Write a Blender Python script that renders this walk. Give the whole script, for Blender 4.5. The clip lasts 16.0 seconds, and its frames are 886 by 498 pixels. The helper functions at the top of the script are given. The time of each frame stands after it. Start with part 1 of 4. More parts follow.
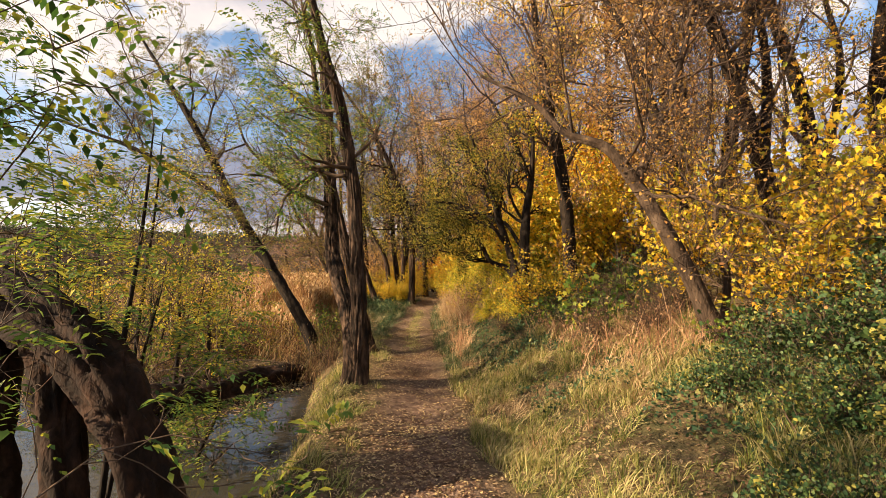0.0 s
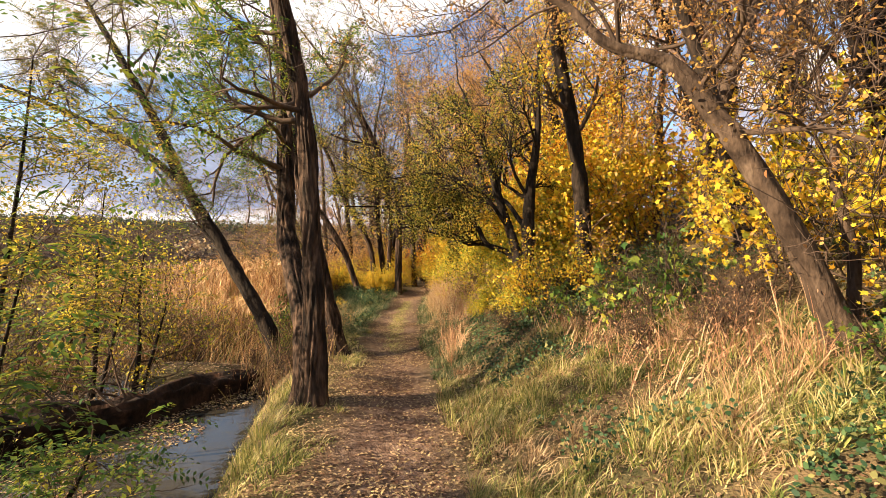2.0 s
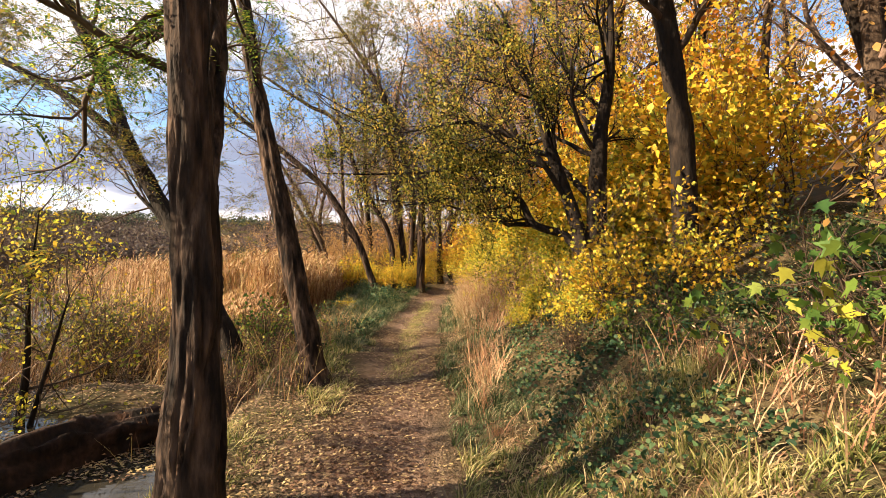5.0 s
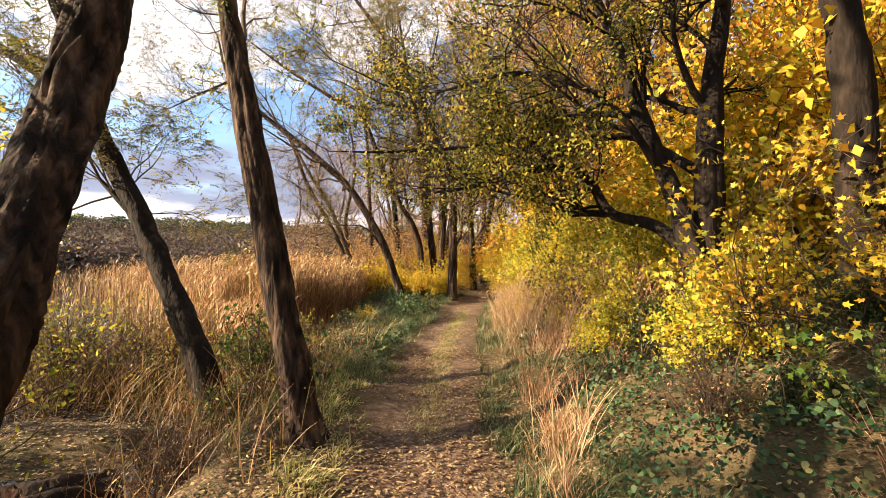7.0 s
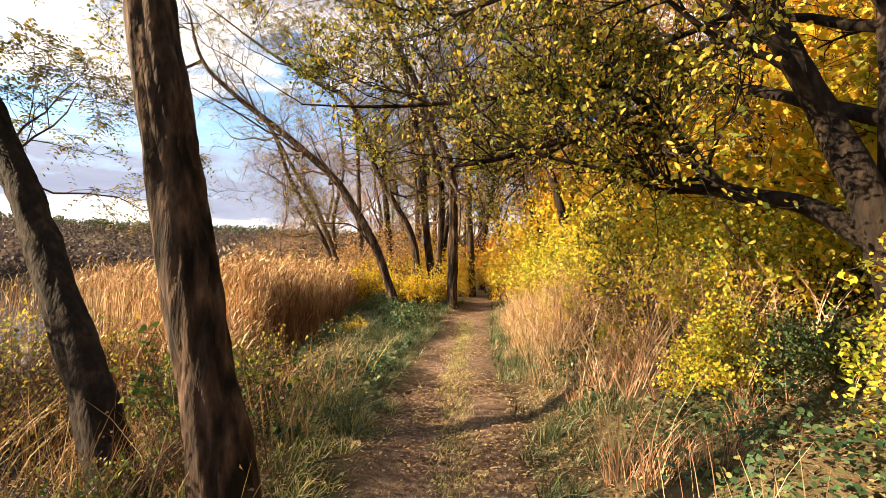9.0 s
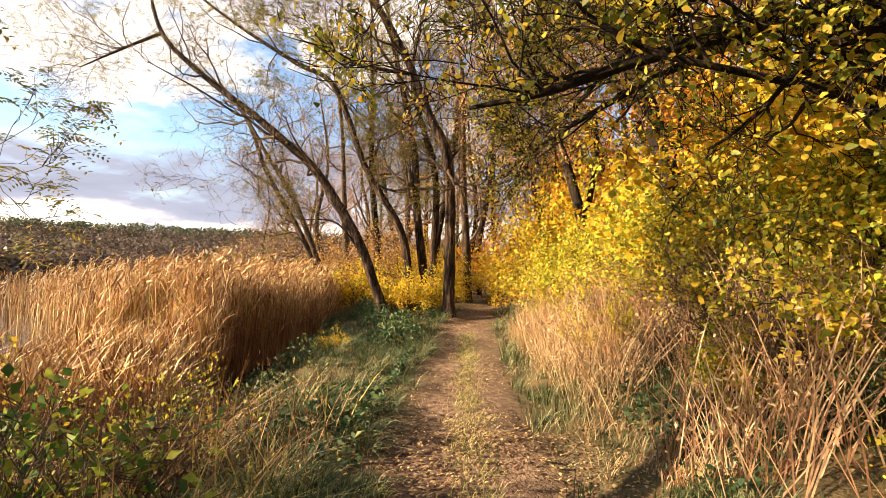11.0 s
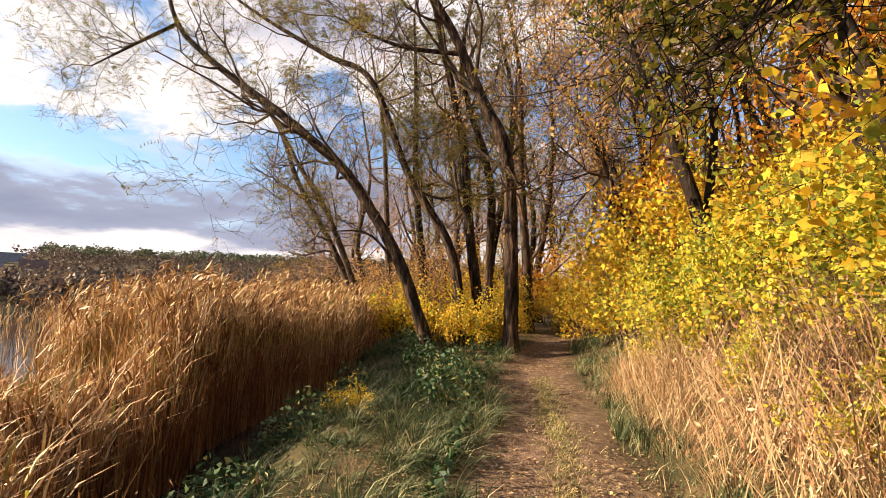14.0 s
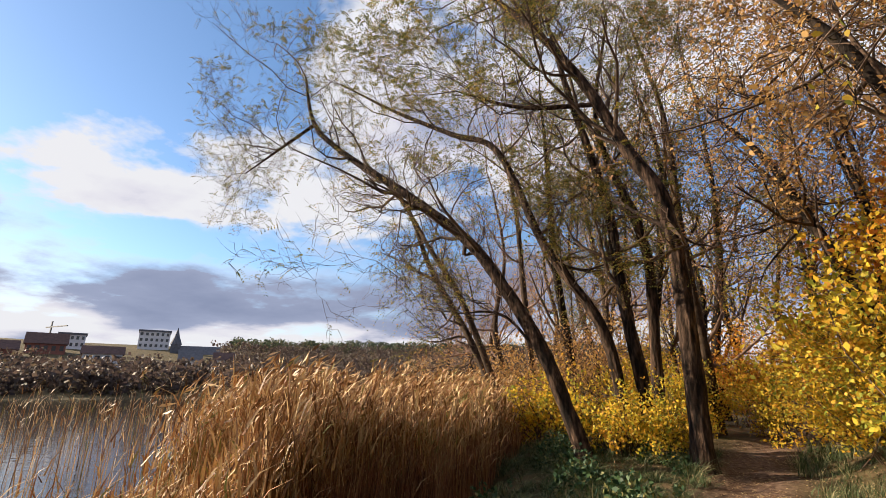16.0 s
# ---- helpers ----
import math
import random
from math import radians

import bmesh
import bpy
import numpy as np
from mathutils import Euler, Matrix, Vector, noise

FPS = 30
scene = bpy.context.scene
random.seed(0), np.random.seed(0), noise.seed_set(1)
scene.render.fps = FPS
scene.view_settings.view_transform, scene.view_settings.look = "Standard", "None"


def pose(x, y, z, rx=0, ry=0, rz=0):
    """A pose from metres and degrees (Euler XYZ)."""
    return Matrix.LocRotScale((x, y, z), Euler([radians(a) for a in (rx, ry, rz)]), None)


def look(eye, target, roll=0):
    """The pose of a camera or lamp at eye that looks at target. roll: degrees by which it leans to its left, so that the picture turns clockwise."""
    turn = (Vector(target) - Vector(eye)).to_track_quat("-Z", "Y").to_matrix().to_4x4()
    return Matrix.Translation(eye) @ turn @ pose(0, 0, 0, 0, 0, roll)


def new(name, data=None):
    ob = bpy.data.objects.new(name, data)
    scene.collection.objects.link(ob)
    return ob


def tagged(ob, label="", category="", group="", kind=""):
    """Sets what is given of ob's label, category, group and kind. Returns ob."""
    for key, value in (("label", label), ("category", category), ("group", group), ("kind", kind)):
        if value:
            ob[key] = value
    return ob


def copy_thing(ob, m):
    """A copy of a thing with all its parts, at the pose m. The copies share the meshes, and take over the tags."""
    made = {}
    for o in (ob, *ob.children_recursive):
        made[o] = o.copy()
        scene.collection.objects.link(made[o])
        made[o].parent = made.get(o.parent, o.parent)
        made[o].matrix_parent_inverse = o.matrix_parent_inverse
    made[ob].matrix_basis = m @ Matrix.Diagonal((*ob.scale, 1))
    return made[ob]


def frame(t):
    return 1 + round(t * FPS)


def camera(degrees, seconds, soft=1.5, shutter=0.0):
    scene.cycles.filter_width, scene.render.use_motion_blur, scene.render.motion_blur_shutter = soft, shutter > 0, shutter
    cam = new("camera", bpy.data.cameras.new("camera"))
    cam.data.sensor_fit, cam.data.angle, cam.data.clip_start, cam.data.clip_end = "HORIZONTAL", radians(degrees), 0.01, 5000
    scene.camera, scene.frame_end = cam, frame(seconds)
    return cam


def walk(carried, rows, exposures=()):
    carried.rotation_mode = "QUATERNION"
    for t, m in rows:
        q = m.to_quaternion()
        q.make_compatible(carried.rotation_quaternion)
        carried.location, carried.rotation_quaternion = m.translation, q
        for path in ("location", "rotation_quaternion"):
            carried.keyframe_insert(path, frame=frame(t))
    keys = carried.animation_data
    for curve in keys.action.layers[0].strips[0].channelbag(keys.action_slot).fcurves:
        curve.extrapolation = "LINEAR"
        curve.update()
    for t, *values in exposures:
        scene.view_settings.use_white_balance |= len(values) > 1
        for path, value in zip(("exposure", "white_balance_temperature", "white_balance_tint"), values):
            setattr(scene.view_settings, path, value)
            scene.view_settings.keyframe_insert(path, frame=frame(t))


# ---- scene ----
cam = camera(86.5, 16.0, soft=0.55)
METRES, EYE, TILT, LEAN, TURN = 14.0, 1.6, 2.9, 0.0, 0.0
ROWS = [
    (0.0, 0.0, 0.0, 0.0, 0.0, 0.0, 0.0),
    (0.5, -0.0021, 0.0331, -0.0036, -0.58, -0.07, -0.02),
    (1.0, -0.0002, 0.0659, -0.0067, -0.78, -0.31, 0.02),
    (1.5, 0.0028, 0.1004, -0.0097, -1.08, -0.8, -0.08),
    (2.0, 0.0042, 0.1343, -0.0142, -1.13, -1.2, -0.1),
    (2.5, 0.007, 0.1668, -0.0174, -0.02, -1.67, -0.06),
    (3.0, 0.0092, 0.1992, -0.0186, 0.92, -2.04, -0.05),
    (5.5, 0.0098, 0.3712, -0.0384, 3.36, -1.44, -0.32),
    (6.0, 0.006, 0.4041, -0.0395, 4.47, -1.67, -0.26),
    (6.5, 0.0002, 0.4361, -0.0421, 5.38, -1.33, -0.25),
    (7.0, -0.0061, 0.4651, -0.0443, 6.18, -0.92, -0.18),
    (7.5, -0.0144, 0.4935, -0.0453, 6.34, -0.64, -0.22),
    (8.0, -0.0242, 0.524, -0.0478, 6.03, -0.61, -0.25),
    (10.5, -0.0565, 0.6785, -0.06, 3.62, 0.23, -0.49),
    (11.0, -0.0626, 0.7089, -0.0612, 3.51, 0.16, -0.43),
    (11.5, -0.0675, 0.7406, -0.0648, 3.38, 0.19, -0.47),
    (12.0, -0.0718, 0.7713, -0.067, 3.35, 0.2, -0.44),
    (12.5, -0.0752, 0.8009, -0.0678, 3.88, 0.4, -0.41),
    (13.0, -0.0788, 0.8304, -0.0699, 4.81, 0.7, -0.39),
    (13.5, -0.0846, 0.8586, -0.0717, 6.35, 1.4, -0.27),
    (14.0, -0.0895, 0.887, -0.0721, 9.42, 3.18, -0.06),
    (14.5, -0.0944, 0.9129, -0.071, 13.3, 6.09, 0.17),
    (15.0, -0.1024, 0.9348, -0.0702, 17.64, 9.13, 0.42),
    (15.5, -0.1085, 0.9569, -0.0685, 22.43, 11.63, 0.68),
    (16.0, -0.1124, 0.9828, -0.0685, 26.44, 13.49, 0.93),
]
walk(cam, [(t, pose(0, 0, EYE, TILT, LEAN, TURN) @ pose(METRES * x, METRES * y, METRES * z, 90 + pitch, roll, yaw)) for t, x, y, z, yaw, pitch, roll in ROWS],
     exposures=[(0.0, 1.5, 7300, 11), (3.0, 1.92, 6800, 10), (6.0, 1.8, 6700, 9), (8.0, 2.05, 6900, 9), (11.0, 2.0, 7400, 10), (13.5, 1.7, 7100, 11), (16.0, 1.25, 6250, 9)])
# ---- world, sun ----
SUN_DIR = Vector((-0.96, -0.24, 0.39)).normalized()      # towards the sun
sun = new("sun", bpy.data.lights.new("sun", "SUN"))
sun.data.energy, sun.data.angle, sun.data.color = 5.0, radians(0.6), (1.0, 0.80, 0.56)
sun.matrix_world = look((0, 0, 30), Vector((0, 0, 30)) - SUN_DIR)

world = bpy.data.worlds.new("world")
scene.world = world
world.use_nodes = True
wn, wl = world.node_tree.nodes, world.node_tree.links
wn.clear()


def wmath(op, a, b=None):
    n = wn.new("ShaderNodeMath")
    n.operation = op
    for i, v in enumerate((a, b)):
        if v is None:
            continue
        if isinstance(v, (int, float)):
            n.inputs[i].default_value = v
        else:
            wl.new(v, n.inputs[i])
    return n.outputs[0]


def wramp(fac, stops):
    n = wn.new("ShaderNodeValToRGB")
    while len(n.color_ramp.elements) < len(stops):
        n.color_ramp.elements.new(1.0)
    for e, (p, c) in zip(n.color_ramp.elements, stops):
        e.position, e.color = p, (*c, 1)
    wl.new(fac, n.inputs[0])
    return n.outputs[0]


sky = wn.new("ShaderNodeTexSky")
sky.sky_type, sky.sun_disc = "NISHITA", False
sky.sun_elevation = math.asin(SUN_DIR.z)
sky.sun_rotation = math.atan2(SUN_DIR.x, SUN_DIR.y)
sky.air_density, sky.dust_density, sky.ozone_density = 1.0, 0.4, 3.0
coord = wn.new("ShaderNodeTexCoord")
sep = wn.new("ShaderNodeSeparateXYZ")
wl.new(coord.outputs["Generated"], sep.inputs[0])
up = wmath("ADD", wmath("MAXIMUM", sep.outputs[2], 0.0), 0.16)
flat = wn.new("ShaderNodeCombineXYZ")
wl.new(wmath("DIVIDE", sep.outputs[0], up), flat.inputs[0])
wl.new(wmath("DIVIDE", sep.outputs[1], up), flat.inputs[1])
flat.inputs[2].default_value = 3.7
shape = wn.new("ShaderNodeTexNoise")
shape.inputs["Scale"].default_value, shape.inputs["Detail"].default_value = 1.35, 9
shape.inputs["Roughness"].default_value = 0.56
wl.new(flat.outputs[0], shape.inputs[0])
tone = wn.new("ShaderNodeTexNoise")
tone.inputs["Scale"].default_value, tone.inputs["Detail"].default_value = 0.7, 5
wl.new(flat.outputs[0], tone.inputs[0])
cover = wramp(shape.outputs[0], [(0.475, (0, 0, 0)), (0.535, (1, 1, 1))])
height = wmath("MAXIMUM", sep.outputs[2], 0.0)
bank = wmath("SUBTRACT", 1.95, wmath("MULTIPLY", height, 6.0))
ragged = wmath("ADD", bank, wmath("MULTIPLY", wmath("SUBTRACT", shape.outputs[0], 0.5), 5.0))
amount = wmath("MINIMUM", wmath("MAXIMUM", cover, wmath("MAXIMUM", ragged, 0.0)), 1.0)
belly = wramp(height, [(0.085, (0, 0, 0)), (0.13, (1, 1, 1)), (0.25, (1, 1, 1)), (0.32, (0, 0, 0))])
mottle = wmath("ADD", wmath("MULTIPLY", tone.outputs[0], 0.5), wmath("MULTIPLY", shape.outputs[0], 0.5))
greyness = wmath("ADD", wmath("SUBTRACT", mottle, 0.09), wmath("MULTIPLY", belly, 0.16))
cloud = wramp(greyness, [(0.44, (1.0, 0.97, 0.98)), (0.49, (0.90, 0.86, 0.92)), (0.56, (0.42, 0.46, 0.62)), (0.72, (0.30, 0.34, 0.49))])
back_sky, back_cloud = wn.new("ShaderNodeBackground"), wn.new("ShaderNodeBackground")
wl.new(sky.outputs[0], back_sky.inputs[0])
back_sky.inputs[1].default_value = 0.085
wl.new(cloud, back_cloud.inputs[0])
back_cloud.inputs[1].default_value = 0.37
wmix = wn.new("ShaderNodeMixShader")
wl.new(amount, wmix.inputs[0])
wl.new(back_sky.outputs[0], wmix.inputs[1])
wl.new(back_cloud.outputs[0], wmix.inputs[2])
wout = wn.new("ShaderNodeOutputWorld")
wl.new(wmix.outputs[0], wout.inputs[0])


# ---- materials ----
def material(name, stops, scale=6.0, rough=0.9, bump=0.0, bump_scale=40.0, by="noise", through_light=0.0, stretch=(1, 1, 1), grain=0.35, gloss=0.25):
    """Colour stops chosen by noise, by leaf or by object, with a second finer grain and a bump."""
    m = bpy.data.materials.new(name)
    m.use_nodes = True
    n, l = m.node_tree.nodes, m.node_tree.links
    bsdf = n["Principled BSDF"]
    bsdf.inputs["Roughness"].default_value = rough
    bsdf.inputs["Specular IOR Level"].default_value = gloss
    tc, mp = n.new("ShaderNodeTexCoord"), n.new("ShaderNodeMapping")
    mp.inputs["Scale"].default_value = stretch
    l.new(tc.outputs["Object"], mp.inputs[0])
    tex = n.new("ShaderNodeTexNoise")
    tex.inputs["Scale"].default_value, tex.inputs["Detail"].default_value = scale, 6
    l.new(mp.outputs[0], tex.inputs[0])
    fine = n.new("ShaderNodeTexNoise")
    fine.inputs["Scale"].default_value, fine.inputs["Detail"].default_value = bump_scale, 4
    l.new(mp.outputs[0], fine.inputs[0])
    ramp = n.new("ShaderNodeValToRGB")
    while len(ramp.color_ramp.elements) < len(stops):
        ramp.color_ramp.elements.new(1.0)
    for e, (p, c) in zip(ramp.color_ramp.elements, stops):
        e.position, e.color = p, (*c, 1)
    if by == "leaf":
        geo = n.new("ShaderNodeNewGeometry")
        mixv = n.new("ShaderNodeMath")
        mixv.operation = "MULTIPLY_ADD"
        l.new(tex.outputs[0], mixv.inputs[0])
        mixv.inputs[1].default_value = 1.1
        sub = n.new("ShaderNodeMath")
        sub.operation = "MULTIPLY_ADD"
        l.new(geo.outputs["Random Per Island"], sub.inputs[0])
        sub.inputs[1].default_value, sub.inputs[2].default_value = 1.0, -0.55
        l.new(sub.outputs[0], mixv.inputs[2])
        l.new(mixv.outputs[0], ramp.inputs[0])
    else:
        l.new(tex.outputs[0], ramp.inputs[0])
    dark = n.new("ShaderNodeMix")
    dark.data_type, dark.blend_type = "RGBA", "MULTIPLY"
    dark.inputs[0].default_value = grain
    l.new(ramp.outputs[0], dark.inputs[6])
    grey = n.new("ShaderNodeValToRGB")
    grey.color_ramp.elements[0].position, grey.color_ramp.elements[1].position = 0.3, 0.7
    l.new(fine.outputs[0], grey.inputs[0])
    l.new(grey.outputs[0], dark.inputs[7])
    l.new(dark.outputs[2], bsdf.inputs["Base Color"])
    if bump:
        b = n.new("ShaderNodeBump")
        b.inputs["Strength"].default_value, b.inputs["Distance"].default_value = bump, 0.02
        l.new(fine.outputs[0], b.inputs["Height"])
        l.new(b.outputs[0], bsdf.inputs["Normal"])
    if through_light:
        tr, mx = n.new("ShaderNodeBsdfTranslucent"), n.new("ShaderNodeMixShader")
        l.new(dark.outputs[2], tr.inputs[0])
        mx.inputs[0].default_value = through_light
        l.new(bsdf.outputs[0], mx.inputs[1])
        l.new(tr.outputs[0], mx.inputs[2])
        l.new(mx.outputs[0], n["Material Output"].inputs[0])
    return m


def leaf_material(name, stops, through_light=0.42):
    return material(name, stops, scale=1.3, rough=0.55, by="leaf", through_light=through_light, grain=0.15, bump_scale=60)


M_BARK = material("furrowed_bark", [(0.36, (0.010, 0.006, 0.004)), (0.5, (0.05, 0.030, 0.020)), (0.7, (0.16, 0.10, 0.068))], scale=13, rough=0.95, bump=0.9, bump_scale=34, stretch=(1, 1, 0.22), grain=0.6)
M_BARK_DARK = material("dark_bark", [(0.3, (0.009, 0.006, 0.0045)), (0.55, (0.024, 0.016, 0.011)), (0.75, (0.06, 0.04, 0.028))], scale=10, rough=0.95, bump=0.9, bump_scale=30, stretch=(1, 1, 0.3), grain=0.6)
M_BARK_GREY = material("grey_brown_bark", [(0.3, (0.035, 0.022, 0.015)), (0.55, (0.085, 0.056, 0.038)), (0.75, (0.17, 0.12, 0.085))], scale=8, rough=0.95, bump=0.7, bump_scale=40, stretch=(1, 1, 0.4), grain=0.5)
M_TWIG = material("twig_bark", [(0.35, (0.05, 0.032, 0.022)), (0.65, (0.15, 0.10, 0.07))], scale=3, rough=0.9)
M_TWIG_PALE = material("pale_twig", [(0.35, (0.16, 0.10, 0.075)), (0.65, (0.34, 0.23, 0.18))], scale=3, rough=0.9)
M_ROT = material("rotten_wood", [(0.3, (0.010, 0.006, 0.004)), (0.5, (0.028, 0.014, 0.009)), (0.75, (0.09, 0.045, 0.028))], scale=7, rough=0.95, bump=1.0, bump_scale=26, stretch=(1, 1, 0.5), grain=0.6)

L_YELLOW = leaf_material("yellow_leaf", [(0.05, (0.30, 0.33, 0.045)), (0.3, (0.62, 0.50, 0.05)), (0.55, (0.80, 0.55, 0.045)), (0.8, (0.82, 0.48, 0.045)), (0.97, (0.60, 0.30, 0.04))])
L_LIME = leaf_material("yellow_green_leaf", [(0.05, (0.20, 0.27, 0.035)), (0.35, (0.48, 0.47, 0.06)), (0.6, (0.72, 0.61, 0.07)), (0.9, (0.78, 0.52, 0.06))], 0.5)
L_ORANGE = leaf_material("orange_leaf", [(0.05, (0.62, 0.42, 0.045)), (0.4, (0.78, 0.40, 0.035)), (0.7, (0.72, 0.27, 0.03)), (0.95, (0.42, 0.15, 0.03))])
L_GREEN = leaf_material("green_leaf", [(0.05, (0.045, 0.11, 0.025)), (0.4, (0.11, 0.20, 0.035)), (0.75, (0.25, 0.31, 0.05)), (0.97, (0.50, 0.44, 0.06))])
L_OLIVE = leaf_material("olive_leaf", [(0.05, (0.07, 0.085, 0.025)), (0.4, (0.17, 0.17, 0.04)), (0.7, (0.30, 0.25, 0.05)), (0.95, (0.38, 0.23, 0.05))])
L_ARCH = leaf_material("olive_yellow_leaf", [(0.05, (0.08, 0.11, 0.02)), (0.4, (0.24, 0.25, 0.035)), (0.65, (0.46, 0.38, 0.05)), (0.95, (0.58, 0.38, 0.05))], 0.42)
L_BRAMBLE = leaf_material("dark_bramble_leaf", [(0.05, (0.02, 0.045, 0.018)), (0.5, (0.045, 0.09, 0.03)), (0.8, (0.10, 0.15, 0.045)), (0.97, (0.30, 0.27, 0.06))], 0.2)
L_WITHERED = leaf_material("withered_leaf", [(0.05, (0.10, 0.05, 0.03)), (0.45, (0.24, 0.13, 0.07)), (0.75, (0.40, 0.25, 0.13)), (0.97, (0.50, 0.40, 0.12))], 0.25)
L_RUST = leaf_material("rusty_leaf", [(0.05, (0.34, 0.20, 0.07)), (0.4, (0.50, 0.30, 0.09)), (0.7, (0.58, 0.34, 0.12)), (0.95, (0.36, 0.17, 0.07))])
L_IVY = leaf_material("ground_cover_leaf", [(0.05, (0.018, 0.045, 0.02)), (0.45, (0.035, 0.08, 0.032)), (0.8, (0.08, 0.13, 0.05)), (0.97, (0.22, 0.2, 0.07))], 0.12)
L_GRASS = leaf_material("green_grass", [(0.05, (0.08, 0.12, 0.03)), (0.4, (0.26, 0.27, 0.07)), (0.65, (0.48, 0.43, 0.17)), (0.95, (0.66, 0.54, 0.28))], 0.35)
L_LUSH = leaf_material("lush_grass", [(0.05, (0.03, 0.055, 0.02)), (0.45, (0.075, 0.11, 0.045)), (0.75, (0.17, 0.20, 0.10)), (0.97, (0.42, 0.36, 0.2))], 0.25)
L_STRAW = leaf_material("dry_grass", [(0.05, (0.28, 0.18, 0.09)), (0.4, (0.48, 0.34, 0.18)), (0.75, (0.64, 0.49, 0.30)), (0.97, (0.38, 0.21, 0.12))], 0.25)
L_RED = leaf_material("reddish_dry_stalk", [(0.05, (0.30, 0.15, 0.085)), (0.4, (0.48, 0.26, 0.15)), (0.75, (0.60, 0.38, 0.22)), (0.97, (0.70, 0.52, 0.32))], 0.25)
L_REED = leaf_material("reed_blade", [(0.05, (0.15, 0.07, 0.03)), (0.3, (0.34, 0.17, 0.07)), (0.55, (0.62, 0.40, 0.18)), (0.75, (0.78, 0.58, 0.33)), (0.9, (0.33, 0.14, 0.06)), (0.98, (0.24, 0.23, 0.07))], 0.08)
L_RUSSET = leaf_material("russet_reed", [(0.05, (0.13, 0.055, 0.03)), (0.4, (0.26, 0.11, 0.06)), (0.75, (0.36, 0.18, 0.09)), (0.97, (0.5, 0.3, 0.15))], 0.05)
L_LITTER = leaf_material("fallen_leaf", [(0.05, (0.10, 0.05, 0.032)), (0.35, (0.22, 0.125, 0.075)), (0.65, (0.37, 0.25, 0.15)), (0.9, (0.54, 0.41, 0.20))], 0.12)
L_FAR = leaf_material("far_wood_leaf", [(0.05, (0.06, 0.042, 0.038)), (0.4, (0.085, 0.062, 0.055)), (0.7, (0.11, 0.078, 0.066)), (0.95, (0.15, 0.11, 0.07))], 0.4)
L_FAR_GREEN = leaf_material("far_green_leaf", [(0.05, (0.03, 0.045, 0.03)), (0.5, (0.06, 0.08, 0.045)), (0.95, (0.12, 0.115, 0.06))], 0.5)


def ground_material():
    m = bpy.data.materials.new("ground_soil")
    m.use_nodes = True
    n, l = m.node_tree.nodes, m.node_tree.links
    bsdf = n["Principled BSDF"]
    bsdf.inputs["Roughness"].default_value = 0.95
    bsdf.inputs["Specular IOR Level"].default_value = 0.15
    tc = n.new("ShaderNodeTexCoord")

    def tex(scale, detail=6):
        t = n.new("ShaderNodeTexNoise")
        t.inputs["Scale"].default_value, t.inputs["Detail"].default_value = scale, detail
        l.new(tc.outputs["Object"], t.inputs[0])
        return t.outputs[0]

    def ramp(fac, stops):
        r = n.new("ShaderNodeValToRGB")
        while len(r.color_ramp.elements) < len(stops):
            r.color_ramp.elements.new(1.0)
        for e, (p, c) in zip(r.color_ramp.elements, stops):
            e.position, e.color = p, (*c, 1)
        l.new(fac, r.inputs[0])
        return r.outputs[0]
    grass = ramp(tex(2.2), [(0.3, (0.04, 0.042, 0.018)), (0.5, (0.09, 0.07, 0.035)), (0.7, (0.16, 0.11, 0.06))])
    dirt = ramp(tex(14), [(0.3, (0.075, 0.045, 0.032)), (0.5, (0.17, 0.108, 0.078)), (0.7, (0.29, 0.20, 0.145))])
    att = n.new("ShaderNodeAttribute")
    att.attribute_name = "trodden"
    mx = n.new("ShaderNodeMix")
    mx.data_type = "RGBA"
    l.new(att.outputs["Fac"], mx.inputs[0])
    l.new(grass, mx.inputs[6])
    l.new(dirt, mx.inputs[7])
    l.new(mx.outputs[2], bsdf.inputs["Base Color"])
    b = n.new("ShaderNodeBump")
    b.inputs["Strength"].default_value, b.inputs["Distance"].default_value = 0.8, 0.03
    l.new(tex(45, 8), b.inputs["Height"])
    l.new(b.outputs[0], bsdf.inputs["Normal"])
    return m


M_GROUND = ground_material()
M_WATER = bpy.data.materials.new("lake_water")
M_WATER.use_nodes = True
wb = M_WATER.node_tree.nodes["Principled BSDF"]
wb.inputs["Base Color"].default_value = (0.035, 0.032, 0.026, 1)
wb.inputs["Roughness"].default_value, wb.inputs["IOR"].default_value = 0.06, 1.33
wt, wmap, wcoord, wbump = (M_WATER.node_tree.nodes.new("ShaderNode" + k) for k in ("TexNoise", "Mapping", "TexCoord", "Bump"))
M_WATER.node_tree.links.new(wcoord.outputs["Object"], wmap.inputs[0])
wmap.inputs["Scale"].default_value = (1, 1.4, 1)
M_WATER.node_tree.links.new(wmap.outputs[0], wt.inputs[0])
wt.inputs["Scale"].default_value, wt.inputs["Detail"].default_value = 2.6, 4
wbump.inputs["Strength"].default_value, wbump.inputs["Distance"].default_value = 0.35, 0.03
M_WATER.node_tree.links.new(wt.outputs[0], wbump.inputs["Height"])
M_WATER.node_tree.links.new(wbump.outputs[0], wb.inputs["Normal"])


# ---- mesh helpers ----
rng = np.random.default_rng(7)


